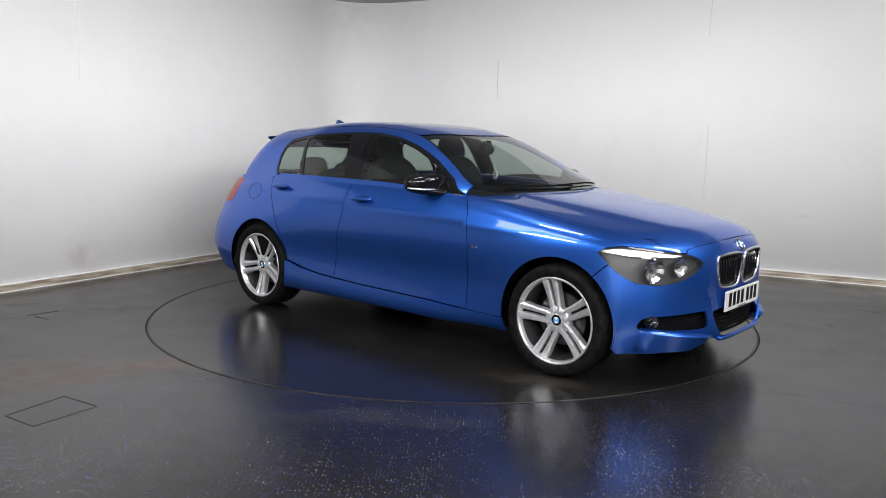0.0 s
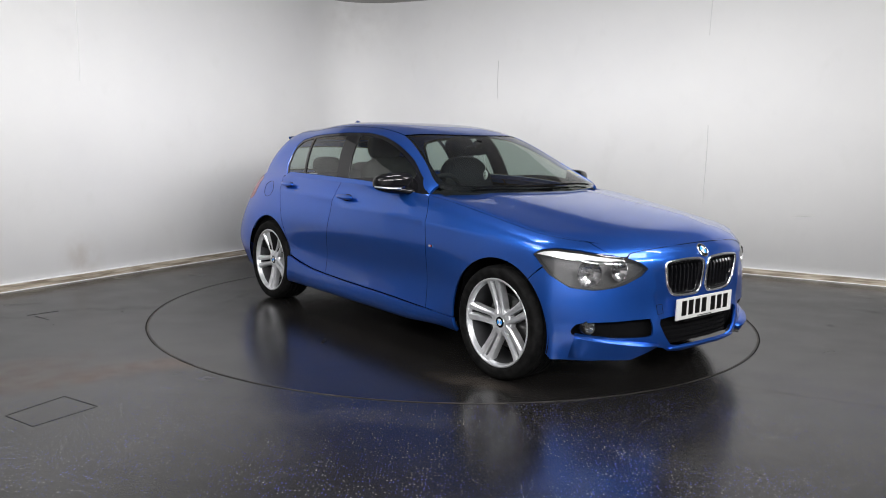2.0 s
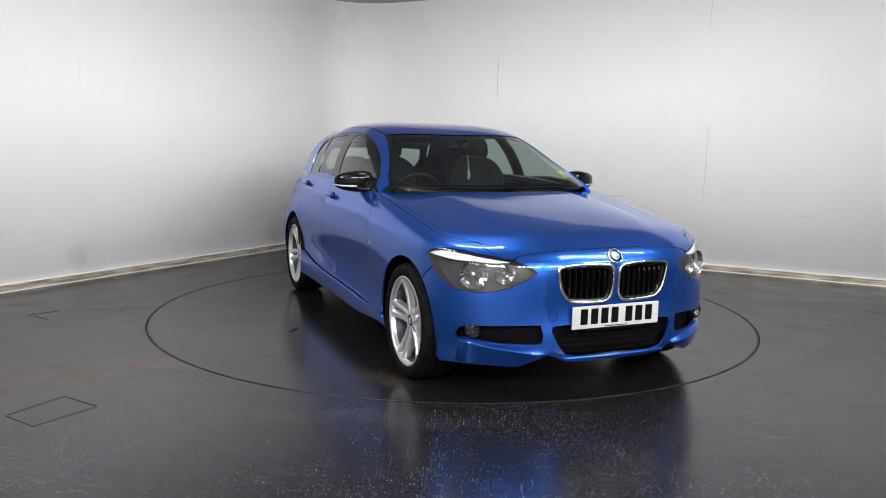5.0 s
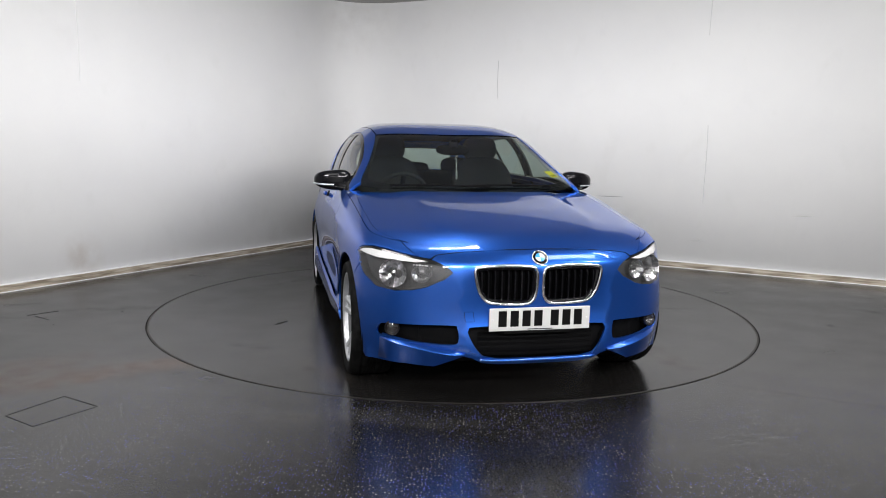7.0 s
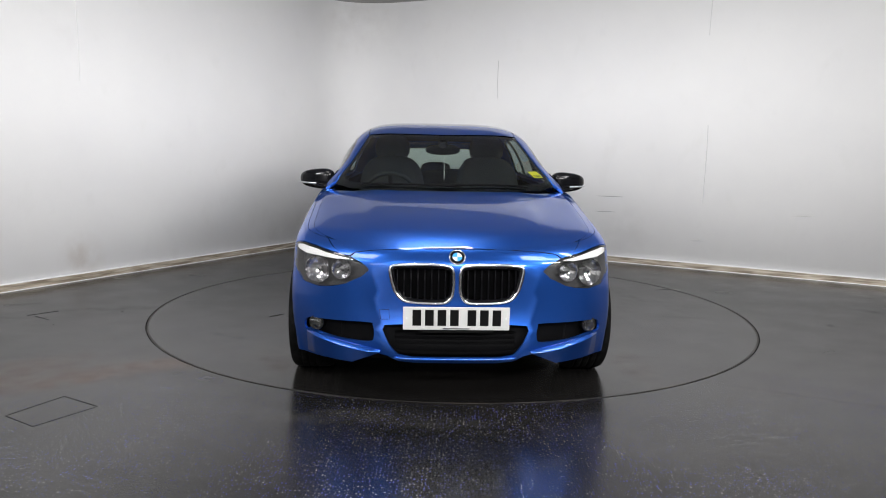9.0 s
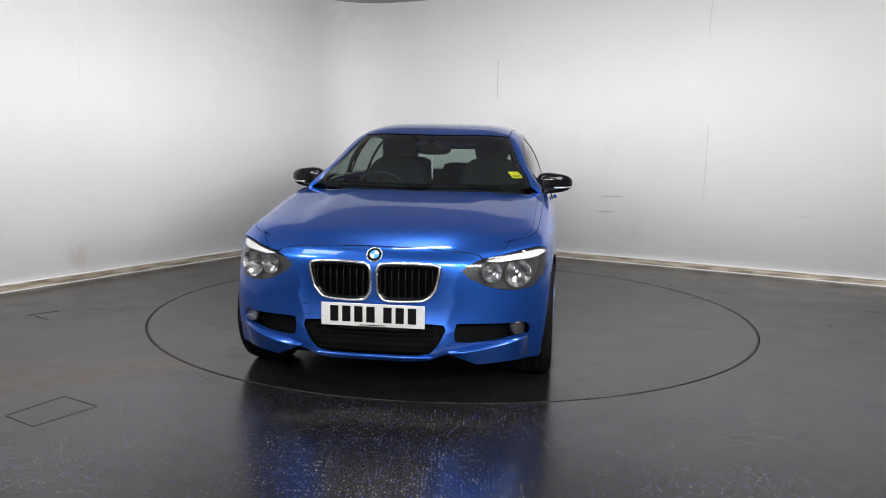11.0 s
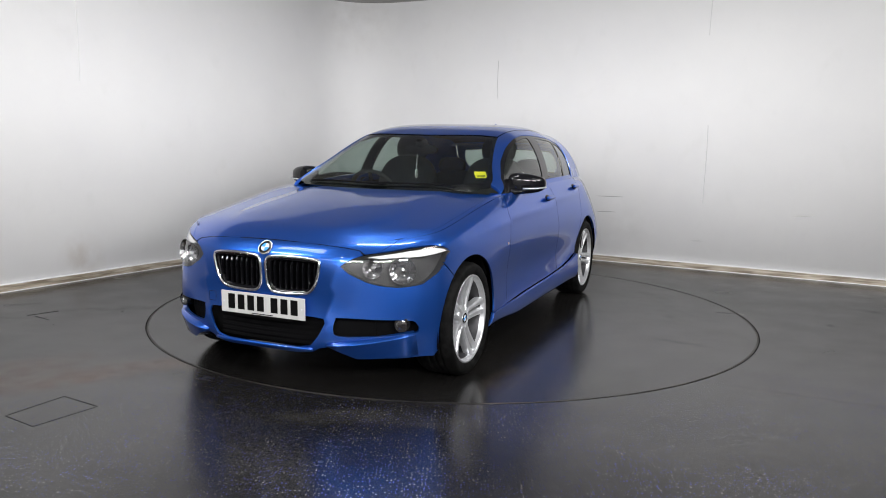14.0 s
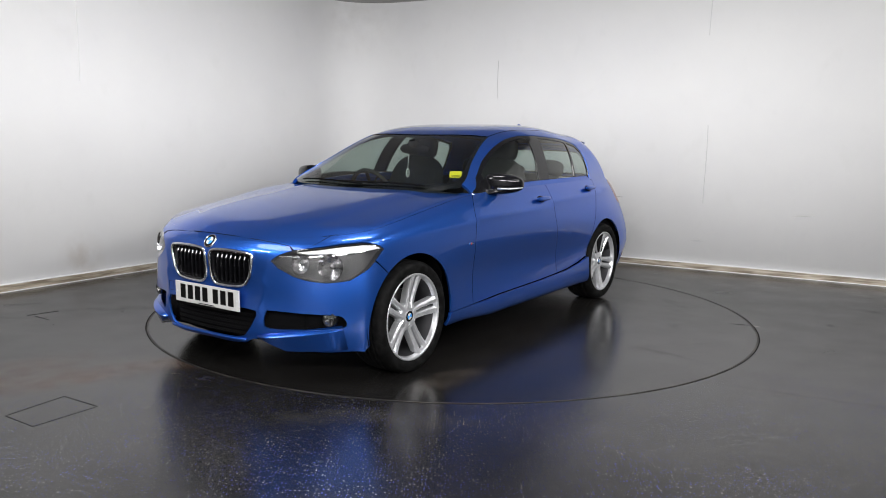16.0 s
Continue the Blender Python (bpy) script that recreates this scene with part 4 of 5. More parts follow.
span("rear_window", [patch(Cabin, outline(Cabin, [("r", -1.72, math.pi / 2), ("t", -1.72, 0.42), ("t", -1.86, 0.45), ("t", -1.95, 0.4), ("r", -1.97, math.pi / 2)]), lip=0)], GLASS)
bm = bmesh.new()
rows = []
for x, dz in ((-1.56, -0.006), (-1.66, 0.008), (-1.77, 0.014), (-1.775, 0.0), (-1.70, -0.03), (-1.62, -0.06)):
    z = float(roof_mid(max(x, -1.6))) + dz - max(0, -x - 1.6) * 0.10
    rows.append([bm.verts.new((x + 0.085 * (y / 0.5) ** 2, y, z - 0.018 * (y / 0.5) ** 2)) for y in np.linspace(-0.5, 0.5, 21)])
for a, b in zip(rows, rows[1:]):
    for i in range(20):
        bm.faces.new((a[i], a[i + 1], b[i + 1], b[i]))
part("roof_spoiler", bm, PAINT, car, "blue roof spoiler with dark lip", smooth=True)

# windows
MIDZ = 1.36
QUARTER = [("s", -1.258, 1.02), ("s", -1.278, 1.085), ("s", -1.276, 1.165), ("s", -1.258, 1.225), ("s", -1.205, 1.27), ("s", -1.045, 1.300), ("s", -0.965, 1.02)]
REAR_W = [("s", -0.935, 1.02), ("s", -1.015, 1.302), ("s", -0.78, 1.320), ("s", -0.545, 1.330), ("s", -0.46, 1.02)]
FRONT_W = [("s", -0.30, 1.02), ("s", -0.375, 1.333), ("s", -0.28, 1.328), ("s", -0.10, 1.303), ("s", 0.09, 1.247), ("s", 0.295, 1.155), ("s", 0.43, 1.085), ("s", 0.43, 1.02)]
panes = [dense(np.array([Cabin.flat(p) for p in w]), 0.02) for w in (QUARTER, REAR_W, FRONT_W)]
both("window_surround", [patch(Cabin, shrink(dlo_edge, 0.003), panes, off=-0.003, lip=0.012)], BLACK, "gloss black window surround and pillar")
for nm, e in zip(("quarter_window", "rear_door_window", "front_door_window"), panes):
    both(nm, [patch(Cabin, e, off=-0.007, lip=0)], GLASS, "tinted side window")
ws = WS_TOP[::-1] + WS_SIDE[::-1] + [("t", 0.74, 0.617), ("t", 0.79, 0.50), ("t", 0.85, 0.30), ("r", 0.885, math.pi / 2)]
ws_edge = outline(Cabin, ws)
span("windscreen", [patch(Cabin, ws_edge, off=-0.004, lip=0)], GLASS, "tinted windscreen")
mask = [("r", 0.10, math.pi / 2)] + [p for p in WS_TOP[::-1][1:]] + WS_SIDE[::-1] + [("t", 0.74, 0.617), ("t", 0.79, 0.50), ("t", 0.85, 0.30), ("r", 0.885, math.pi / 2), ("r", 0.835, math.pi / 2), ("t", 0.81, 0.26), ("t", 0.75, 0.46), ("t", 0.69, 0.60), ("t", 0.64, 0.655), ("t", 0.56, 0.655), ("t", 0.48, 0.632), ("t", 0.40, 0.603), ("t", 0.30, 0.575), ("t", 0.2, 0.548), ("t", 0.10, 0.523), ("t", 0.0, 0.46), ("t", 0.045, 0.25), ("r", 0.06, math.pi / 2)]
span("windscreen_band", [patch(Cabin, outline(Cabin, mask), off=-0.008, lip=0)], BLACK, "black ceramic edge of the windscreen")


# head lamps: clear lens over a dark grey housing with a white brow and two reflector bowls
def bowl(bm, r, depth, m):
    prof = [(r * 1.04, 0.004), (r, 0.0)] + [(r * math.sqrt(1 - k), -depth * k) for k in np.linspace(0.15, 0.95, 6)] + [(0.012, -depth), (0.012, -depth * 0.35), (0.002, -depth * 0.3)]
    lathe(bm, prof, 16, m)


def head_lamp(s):
    holder = tagged(panel("head_lamp", [patch(Band, lamp_edge, off=0.0, lip=0)] if s > 0 else mirror([patch(Band, lamp_edge, off=0.0, lip=0)]), LENS, car, "clear head lamp lens"))
    back = patch(Band, lamp_edge, off=-0.05, lip=-0.047)
    panel("lamp_housing", [back] if s > 0 else mirror([back]), HOUSING, holder, "grey lamp housing")
    brow_e = outline(Band, [("s", 1.605, 0.733), ("s", 1.64, 0.748), ("s", 1.70, 0.758), ("f", 0.71, 0.749), ("f", 0.63, 0.735), ("f", 0.545, 0.722), ("f", 0.60, 0.712), ("f", 0.69, 0.716), ("f", 0.765, 0.716)])
    b = patch(Band, brow_e, off=-0.012, lip=0.014)
    panel("lamp_brow", [b] if s > 0 else mirror([b]), BROW, holder, "white light strip along the top edge")
    for y, z, r in ((0.70, 0.646, 0.068), (0.572, 0.66, 0.05)):
        u, v = from_front(y, z)
        p, n = band_at(np.array(u), np.array(v)), band_normal(np.array([u]), np.array([v]))[0]
        n = unit(n * 0.5 + np.array([0.8, 0.12, 0]))
        m = look(tuple(p - n * 0.012), tuple(p - n))
        bm = bmesh.new()
        bowl(bm, r, r * 0.62, m)
        if s < 0:
            bmesh.ops.transform(bm, matrix=Matrix.Diagonal((1, -1, 1, 1)), verts=bm.verts)
        bmesh.ops.recalc_face_normals(bm, faces=bm.faces)
        part("reflector", bm, REFLECT, holder, "faceted chrome reflector bowl")


for _, s in SIDES:
    head_lamp(s)

# kidney grilles: chrome frame, black slats on a dark recess
for _, s in SIDES:
    p, n = Band.solid(kidney_edge)
    bm = bmesh.new()
    k = np.array([1, s, 1])
    tube(bm, (p + n * 0.004) * k, 0.0085, sides=10)
    grille = part("kidney_grille", bm, CHROME, car, "chrome kidney grille frame", True)
    bm = bmesh.new()
    tube(bm, (p - n * 0.022) * k, 0.02, sides=8)
    part("grille_recess", bm, BLACK, grille, "gloss black inner frame", True)
    ys = np.linspace(0.055, 0.29, 8)
    for y in ys:
        u0, v0 = from_front(y, 0.69)
        u1, v1 = from_front(y, 0.525)
        a, b = band_at(np.array(u0), np.array(v0)), band_at(np.array(u1), np.array(v1))
        bm = bmesh.new()
        side = [(-0.05, 0.0), (-0.012, 0.0), (-0.006, 0.02), (-0.004, 0.10), (-0.006, 0.135), (-0.012, 0.15), (-0.022, 0.158), (-0.05, 0.16)]
        edges = [[bm.verts.new((b[0] + x, b[1] * s + w, b[2] + z)) for x, z in side] for w in (-0.0045, -0.002, 0.002, 0.0045)]
        for k in (1, 2):
            for vtx in edges[k]:
                vtx.co.x += 0.0035
        for e, f in zip(edges, edges[1:]):
            for k in range(len(side) - 1):
                bm.faces.new((e[k], e[k + 1], f[k + 1], f[k]))
        bm.faces.new(edges[0]), bm.faces.new(edges[-1][::-1])
        bmesh.ops.recalc_face_normals(bm, faces=bm.faces)
        part("grille_slat", bm, BLACK, grille)

# front blades below the ducts, lower mesh, number plate
for _, s in SIDES:
    bm = bmesh.new()
    rows = []
    for y, top, low, o in ((0.755, 0.32, 0.205, 0.003), (0.70, 0.312, 0.203, 0.015), (0.64, 0.304, 0.201, 0.025), (0.57, 0.295, 0.2, 0.034), (0.50, 0.286, 0.2, 0.040), (0.43, 0.278, 0.238, 0.036), (0.37, 0.272, 0.266, 0.016)):
        n = unit(band_normal(*[np.array([q]) for q in from_front(y, 0.3)])[0] * np.array([1, 1, 0]))
        at = [np.array(band_at(*map(np.array, from_front(y, z)))) for z in (top + 0.016, top, top - 0.005, low, low)]
        rows.append([bm.verts.new(tuple((q + n * k) * np.array([1, s, 1]))) for q, k in zip(at, (-0.02, o - 0.003, o, o * 0.75, -0.045))])
    for a, b in zip(rows, rows[1:]):
        for i in range(4):
            bm.faces.new((a[i], a[i + 1], b[i + 1], b[i]))
    bm.faces.new(rows[0]), bm.faces.new(rows[-1][::-1])
    bmesh.ops.recalc_face_normals(bm, faces=bm.faces)
    for a, b in zip(rows, rows[1:]):
        for i in (0, 2, 3, 4):
            bm.edges.get((a[i], b[i])).smooth = False
    part("bumper_blade", bm, PAINT, car, "blue bumper blade under the duct", True)
bm = bmesh.new()
for j in range(5):
    z = 0.262 + j * 0.026
    for sgn in (0, 1):
        pts = [(2.035 - 0.25 * y * y + 0.0, y, z + 0.0075 * (1 if (i + sgn) % 2 else -1)) for i, y in enumerate(np.linspace(-0.3, 0.3, 41))]
        tube(bm, pts, 0.0035, False, 4)
part("lower_grille", bm, MATT, car, "black honeycomb lower grille")
bm = bmesh.new()
lip_pts = [tuple(band_at(*map(np.array, from_front(abs(y), 0.243))) * np.array([1, 1 if y >= 0 else -1, 1]) + np.array([0.004, 0, 0])) for y in np.linspace(-0.30, 0.30, 25)]
tube(bm, lip_pts, 0.009, False, 8)
part("bumper_lip", bm, PAINT, car, "blue lower bumper lip", True)


def slab(w, h, d, m, mat, name, parent, label="", bevel=0.0):
    bm = bmesh.new()
    box(bm, (-d / 2, -w / 2, -h / 2), (d / 2, w / 2, h / 2), m, bevel)
    return part(name, bm, mat, parent, label)


PLATE = pose(2.068, 0, 0.4435, 0, 1, 0)
plate = slab(0.52, 0.114, 0.008, PLATE, WHITE, "number_plate", car, "white front number plate with black bars", 0.003)
xs, widths = -0.226, [0.044] * 7
slots = [0.030 + i * 0.061 for i in range(4)] + [0.030 + 4 * 0.061 + 0.024 + i * 0.061 for i in range(3)]
for c in slots:
    slab(0.042, 0.079, 0.002, PLATE @ pose(0.0045, -0.245 + c + 0.022, 0.004), INK, "plate_bar", plate)
slab(0.13, 0.004, 0.002, PLATE @ pose(0.0045, 0.0, -0.050), INK, "plate_bar", plate)
slab(0.36, 0.012, 0.008, PLATE @ pose(-0.004, 0.0, -0.066), INK, "plate_holder", plate)
for y in (-0.243, 0.243):
    bm = bmesh.new()
    blob(bm, (0.004, 0.009, 0.009), PLATE @ pose(0.005, y, 0), 2)
    part("plate_screw", bm, ALLOY, plate)
tow = Band.solid(outline(Band, [("f", 0.325, 0.43), ("f", 0.37, 0.43), ("f", 0.375, 0.478), ("f", 0.33, 0.478)]))[0] * np.array([1, -1, 1])
bm = bmesh.new()
tube(bm, tow, 0.0014, sides=5)
part("tow_cover_gap", bm, INK, car, "square tow eye cover outline")


def roundel(name, r, m, parent, label):
    """A badge of plain rings and quarters, facing along z."""
    bm = bmesh.new()
    lathe(bm, [(r, -0.004), (r, 0.002), (r * 0.93, 0.004), (r * 0.88, 0.002)], 40, m)
    rim = part(name, bm, CHROME, parent, label, True)
    bm = bmesh.new()
    lathe(bm, [(r * 0.9, 0.002), (r * 0.56, 0.003)], 40, m)
    part("badge_ring", bm, BLACK, rim)
    for k in range(4):
        bm = bmesh.new()
        c = bm.verts.new(m @ Vector((0, 0, 0.0045)))
        arc = [bm.verts.new(m @ Vector((r * 0.57 * math.cos(a), r * 0.57 * math.sin(a), 0.0035))) for a in np.linspace(k * math.pi / 2, (k + 1) * math.pi / 2, 9)]
        for a, b in zip(arc, arc[1:]):
            bm.faces.new((c, a, b))
        part("badge_quarter", bm, BLUE_E if k % 2 else WHITE, rim)
    return rim


u, v = from_front(0.0, 0.738)
bp = band_at(np.array(u), np.array(v))
bn = band_normal(np.array([u]), np.array([v]))[0]
roundel("bonnet_badge", 0.041, Matrix.Translation(tuple(bp + bn * 0.005)) @ Vector(bn).to_track_quat("Z", "Y").to_matrix().to_4x4(), car, "round badge with blue and white quarters")

# fog lamps
for _, s in SIDES:
    bm = bmesh.new()
    m = look((1.858, 0.70 * s, 0.372), (0.9, 0.45 * s, 0.372)) @ Matrix.Scale(0.78, 4)
    lathe(bm, [(0.052, -0.05), (0.05, 0.006), (0.042, 0.01), (0.040, 0.0)], 32, m)
    fog = part("fog_lamp", bm, BLACK, car, "round fog lamp in the duct", True)
    bm = bmesh.new()
    bowl(bm, 0.04, 0.03, m)
    part("reflector", bm, REFLECT, fog, "chrome reflector bowl", True)
    bm = bmesh.new()
    lathe(bm, [(0.041, 0.002), (0.03, 0.008), (0.015, 0.011), (0.0005, 0.012)], 32, m)
    part("fog_lens", bm, FOG_LENS, fog, "clear lens", True)


# wheels: tyre, rim barrel, five double spokes, cap, bolts, brake disc
def wheel(x, s, track, spin):
    hub = new("wheel")
    hub.parent, hub.matrix_basis = car, Matrix.Translation((x, s * track, 0.318)) @ pose(0, 0, 0, -90 * s, 0, 0) @ pose(0, 0, 0, 0, 0, spin)
    hub["label"] = "wheel with silver double-spoke alloy rim"
    # local z points outwards
    bm = bmesh.new()
    prof = [(0.236, -0.1), (0.255, -0.112), (0.285, -0.117), (0.306, -0.108), (0.316, -0.085)]
    for k in (-0.055, -0.018, 0.018, 0.055):
        prof += [(0.318, k - 0.014), (0.318, k - 0.004), (0.312, k - 0.003), (0.312, k + 0.003), (0.318, k + 0.004), (0.318, k + 0.014)]
    prof += [(0.316, 0.085), (0.306, 0.108), (0.296, 0.1145), (0.285, 0.117), (0.262, 0.114), (0.25, 0.108), (0.244, 0.1)]
    lathe(bm, prof, 72)
    bmesh.ops.recalc_face_normals(bm, faces=bm.faces)
    part("tyre", bm, RUBBER, hub, "black low-profile tyre", True)
    bm = bmesh.new()
    lathe(bm, [(0.248, 0.09), (0.248, 0.106), (0.243, 0.109), (0.236, 0.106), (0.232, 0.096), (0.226, 0.078)], 72)
    bmesh.ops.recalc_face_normals(bm, faces=bm.faces)
    rim = part("rim", bm, ALLOY, hub, "silver alloy rim", True)
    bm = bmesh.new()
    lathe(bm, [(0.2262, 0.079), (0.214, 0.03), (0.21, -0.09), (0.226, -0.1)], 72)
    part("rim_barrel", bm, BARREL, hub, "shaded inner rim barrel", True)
    # one spoke: a tapered bar with a ridge, from the hub to the rim
    spoke = bmesh.new()
    secs = []
    for r, c, w, zt, zb in ((0.045, 0.019, 0.017, 0.074, 0.03), (0.075, 0.0225, 0.0165, 0.072, 0.026), (0.12, 0.0245, 0.0165, 0.076, 0.03), (0.17, 0.027, 0.0185, 0.084, 0.04), (0.21, 0.030, 0.0215, 0.092, 0.05), (0.236, 0.0325, 0.0245, 0.101, 0.07)):
        secs.append([spoke.verts.new((r, c + dy * w, z)) for dy, z in ((-1, zb), (-1, zt - 0.012), (-0.55, zt - 0.001), (0.3, zt), (0.85, zt - 0.006), (1, zt - 0.02), (1, zb))])
    for a, b in zip(secs, secs[1:]):
        for i in range(7):
            j = (i + 1) % 7
            spoke.faces.new((a[i], b[i], b[j], a[j]))
    spoke.faces.new(secs[0]), spoke.faces.new(secs[-1][::-1])
    bmesh.ops.recalc_face_normals(spoke, faces=spoke.faces)
    base = mesh_of(spoke, "spoke", ALLOY)
    flip = base.copy()
    for vtx in flip.vertices:
        vtx.co.y = -vtx.co.y
    flip.flip_normals()
    for k in range(5):
        for me in (base, flip):
            o = new("spoke", me)
            o.parent, o.matrix_basis = hub, pose(0, 0, 0, 0, 0, k * 72)
        bm = bmesh.new()
        lathe(bm, [(0.013, 0.069), (0.0125, 0.056), (0.0095, 0.052), (0.009, 0.06), (0.001, 0.061)], 14, pose(0.056 * math.cos(radians(36 + 72 * k)), 0.056 * math.sin(radians(36 + 72 * k)), 0))
        part("wheel_bolt", bm, MATT, hub)
    bm = bmesh.new()
    lathe(bm, [(0.08, 0.03), (0.079, 0.062), (0.07, 0.069), (0.045, 0.071), (0.036, 0.073), (0.034, 0.071), (0.0005, 0.07)], 40)
    bmesh.ops.recalc_face_normals(bm, faces=bm.faces)
    part("hub_face", bm, ALLOY, hub, smooth=True)
    roundel("hub_cap", 0.033, pose(0, 0, 0.073, 0, 0, 20), hub, "round hub cap with blue and white quarters")
    bm = bmesh.new()
    lathe(bm, [(0.15, -0.01), (0.15, 0.012), (0.08, 0.012), (0.075, 0.03), (0.0005, 0.03)], 48)
    bmesh.ops.recalc_face_normals(bm, faces=bm.faces)
    part("brake_disc", bm, DISC_STEEL, hub, "steel brake disc")
    bm = bmesh.new()
    lathe(bm, [(0.205, -0.06), (0.0005, -0.06)], 40)
    part("wheel_back", bm, MATT, hub)
    return hub


for x, track, spins in ((AX, 0.762, (44, 29.5)), (-AX, 0.757, (25, 48))):
    for (_, s), spin in zip(SIDES, spins):
        wheel(x, s, track, spin)

# underside and wheel housings
bm = bmesh.new()
box(bm, (-2.0, -0.58, 0.19), (1.9, 0.58, 0.46), bevel=0.03)
box(bm, (-0.95, -0.78, 0.225), (0.95, 0.78, 0.44), bevel=0.02)
part("underbody", bm, MATT, car, "black underbody tray")
for x in (AX, -AX):
    for _, s in SIDES:
        bm = bmesh.new()
        rows = []
        for y in (0.56, 0.852):
            rows.append([bm.verts.new((x + 0.362 * math.cos(a), s * (y - (0.02 if y > 0.8 and abs(math.cos(a)) > 0.85 else 0)), 0.325 + 0.362 * math.sin(a))) for a in np.linspace(-0.3, math.pi + 0.3, 30)])
        c = bm.verts.new((x, s * 0.56, 0.325))
        for i in range(29):
            bm.faces.new((rows[0][i], rows[0][i + 1], rows[1][i + 1], rows[1][i]))
            bm.faces.new((rows[0][i], rows[0][i + 1], c))
        part("wheel_housing", bm, MATT, car, "black wheel housing", True)

# mirrors
for _, s in SIDES:
    bm = bmesh.new()
    blob(bm, (0.15, 0.245, 0.135), Matrix(), 2.9, 36, 22)
    for vtx in bm.verts:
        w = (vtx.co.y / 0.245) + 0.5
        vtx.co.z = vtx.co.z * (1.08 - 0.3 * w) + (0.012 if vtx.co.z > 0 else -0.012) * (1 - w) * 0.6
        vtx.co.x = vtx.co.x * (1.0 - 0.25 * w) - 0.05 * w * w
        vtx.co.y *= s
    bmesh.ops.transform(bm, matrix=pose(0.385, s * 0.868, 1.028, 0, 0, s * 6), verts=bm.verts)
    bmesh.ops.recalc_face_normals(bm, faces=bm.faces)
    mir = part("door_mirror", bm, BLACK, car, "gloss black door mirror", True)
    bm = bmesh.new()
    tube(bm, [(0.47, s * 0.765, 0.985), (0.45, s * 0.80, 0.978), (0.42, s * 0.84, 0.985), (0.40, s * 0.88, 0.995)], lambda t: 0.042 - 0.012 * t, False, 14, 0.55)
    part("mirror_foot", bm, BLACK, mir, "gloss black mirror foot", True)
    bm = bmesh.new()
    tube(bm, [(0.452, s * 0.865, 1.0), (0.44, s * 0.91, 1.001), (0.415, s * 0.95, 1.002), (0.37, s * 0.98, 1.005), (0.34, s * 0.987, 1.007)], 0.0055, False, 8)
    part("indicator", bm, ALLOY, mir, "clear indicator strip", True)
    bm = bmesh.new()
    tri = [Cabin.solid(np.array([Cabin.flat(q)]))[0][0] for q in (("s", 0.61, 0.988), ("s", 0.43, 0.992), ("s", 0.43, 1.088))]
    vs = [bm.verts.new((x, s * (y + 0.004), z)) for x, y, z in tri] + [bm.verts.new((x, s * (y - 0.02), z)) for x, y, z in tri]
    bm.faces.new(vs[:3]), bm.faces.new(vs[3:])
    for i in range(3):
        bm.faces.new((vs[i], vs[(i + 1) % 3], vs[3 + (i + 1) % 3], vs[3 + i]))
    bmesh.ops.recalc_face_normals(bm, faces=bm.faces)
    part("mirror_triangle", bm, BLACK, mir, "gloss black corner piece")

# handles, side badge
for _, s in SIDES:
    for x, z in ((-0.20, 0.893), (-1.115, 0.930)):
        p = band_at(*map(np.array, from_side(x, z)))
        n = band_normal(*[np.array([q]) for q in from_side(x, z)])[0]
        turn = Vector((n[0], n[1] * s, n[2])).to_track_quat("Y", "Z").to_matrix().to_4x4()
        at = Matrix.Translation((p[0], p[1] * s, p[2]))
        # black blob on the skin, the recess's shade put into its colour
        bm = bmesh.new()
        blob(bm, (0.115, 0.012, 0.052), at @ turn @ pose(0, 0.0, 0.006), 2)
        cup = part("handle_cup", bm, INK, car, "black patch for the shaded handle recess", True)
        bm = bmesh.new()
        blob(bm, (0.205, 0.03, 0.034), at @ turn @ pose(0, 0.024, 0, 0, 0, 0), 2.6)
        part("door_handle", bm, PAINT, car, "blue door handle", True)
    p = band_at(*map(np.array, from_side(0.795, 0.681)))
    for dx, mat in ((0.0, BLUE_E), (-0.007, INK), (-0.014, RED_E), (-0.028, CHROME)):
        slab(0.003, 0.012, 0.005 if dx > -0.02 else 0.018, pose(p[0] + dx + 0.012, (p[1] + 0.001) * s, p[2]), mat, "badge_bar", car)

# aerial fin, wipers
bm = bmesh.new()
rows = []
for x, w, h in ((-1.24, 0.004, 0.004), (-1.28, 0.016, 0.018), (-1.33, 0.024, 0.05), (-1.38, 0.024, 0.07), (-1.41, 0.02, 0.068), (-1.41, 0.012, 0.004)):
    z = float(roof_mid(x)) - 0.003
    rows.append([bm.verts.new((x, y, z + k)) for y, k in ((-w, 0), (-w * 0.45, h * 0.7), (0, h), (w * 0.45, h * 0.7), (w, 0))])
for a, b in zip(rows, rows[1:]):
    for i in range(4):
        bm.faces.new((a[i], a[i + 1], b[i + 1], b[i]))
bm.faces.new(rows[-1])
bmesh.ops.recalc_face_normals(bm, faces=bm.faces)
part("roof_aerial", bm, PAINT, car, "blue shark-fin aerial", True)


def ws_point(x, y, off):
    q = np.array([Cabin.flat(("t", x, abs(y)))])
    p, n = Cabin.solid(q)
    k = np.array([1, 1 if y >= 0 else -1, 1])
    return tuple((p[0] + n[0] * off) * k)


for a, b in (((0.765, 0.52), (0.84, -0.10)), ((0.855, 0.08), (0.755, -0.54))):
    bm = bmesh.new()
    tube(bm, [ws_point(a[0] + (b[0] - a[0]) * t + 0.02 * math.sin(math.pi * t), a[1] + (b[1] - a[1]) * t, 0.010) for t in np.linspace(0, 1, 14)], 0.006, False, 6)
    part("wiper", bm, MATT, car, "black wiper blade", True)
bm = bmesh.new()
pts = [(0.66, 0.765), (0.70, 0.725), (0.752, 0.66), (0.80, 0.55), (0.855, 0.38), (0.888, 0.18), (0.895, 0.0)]
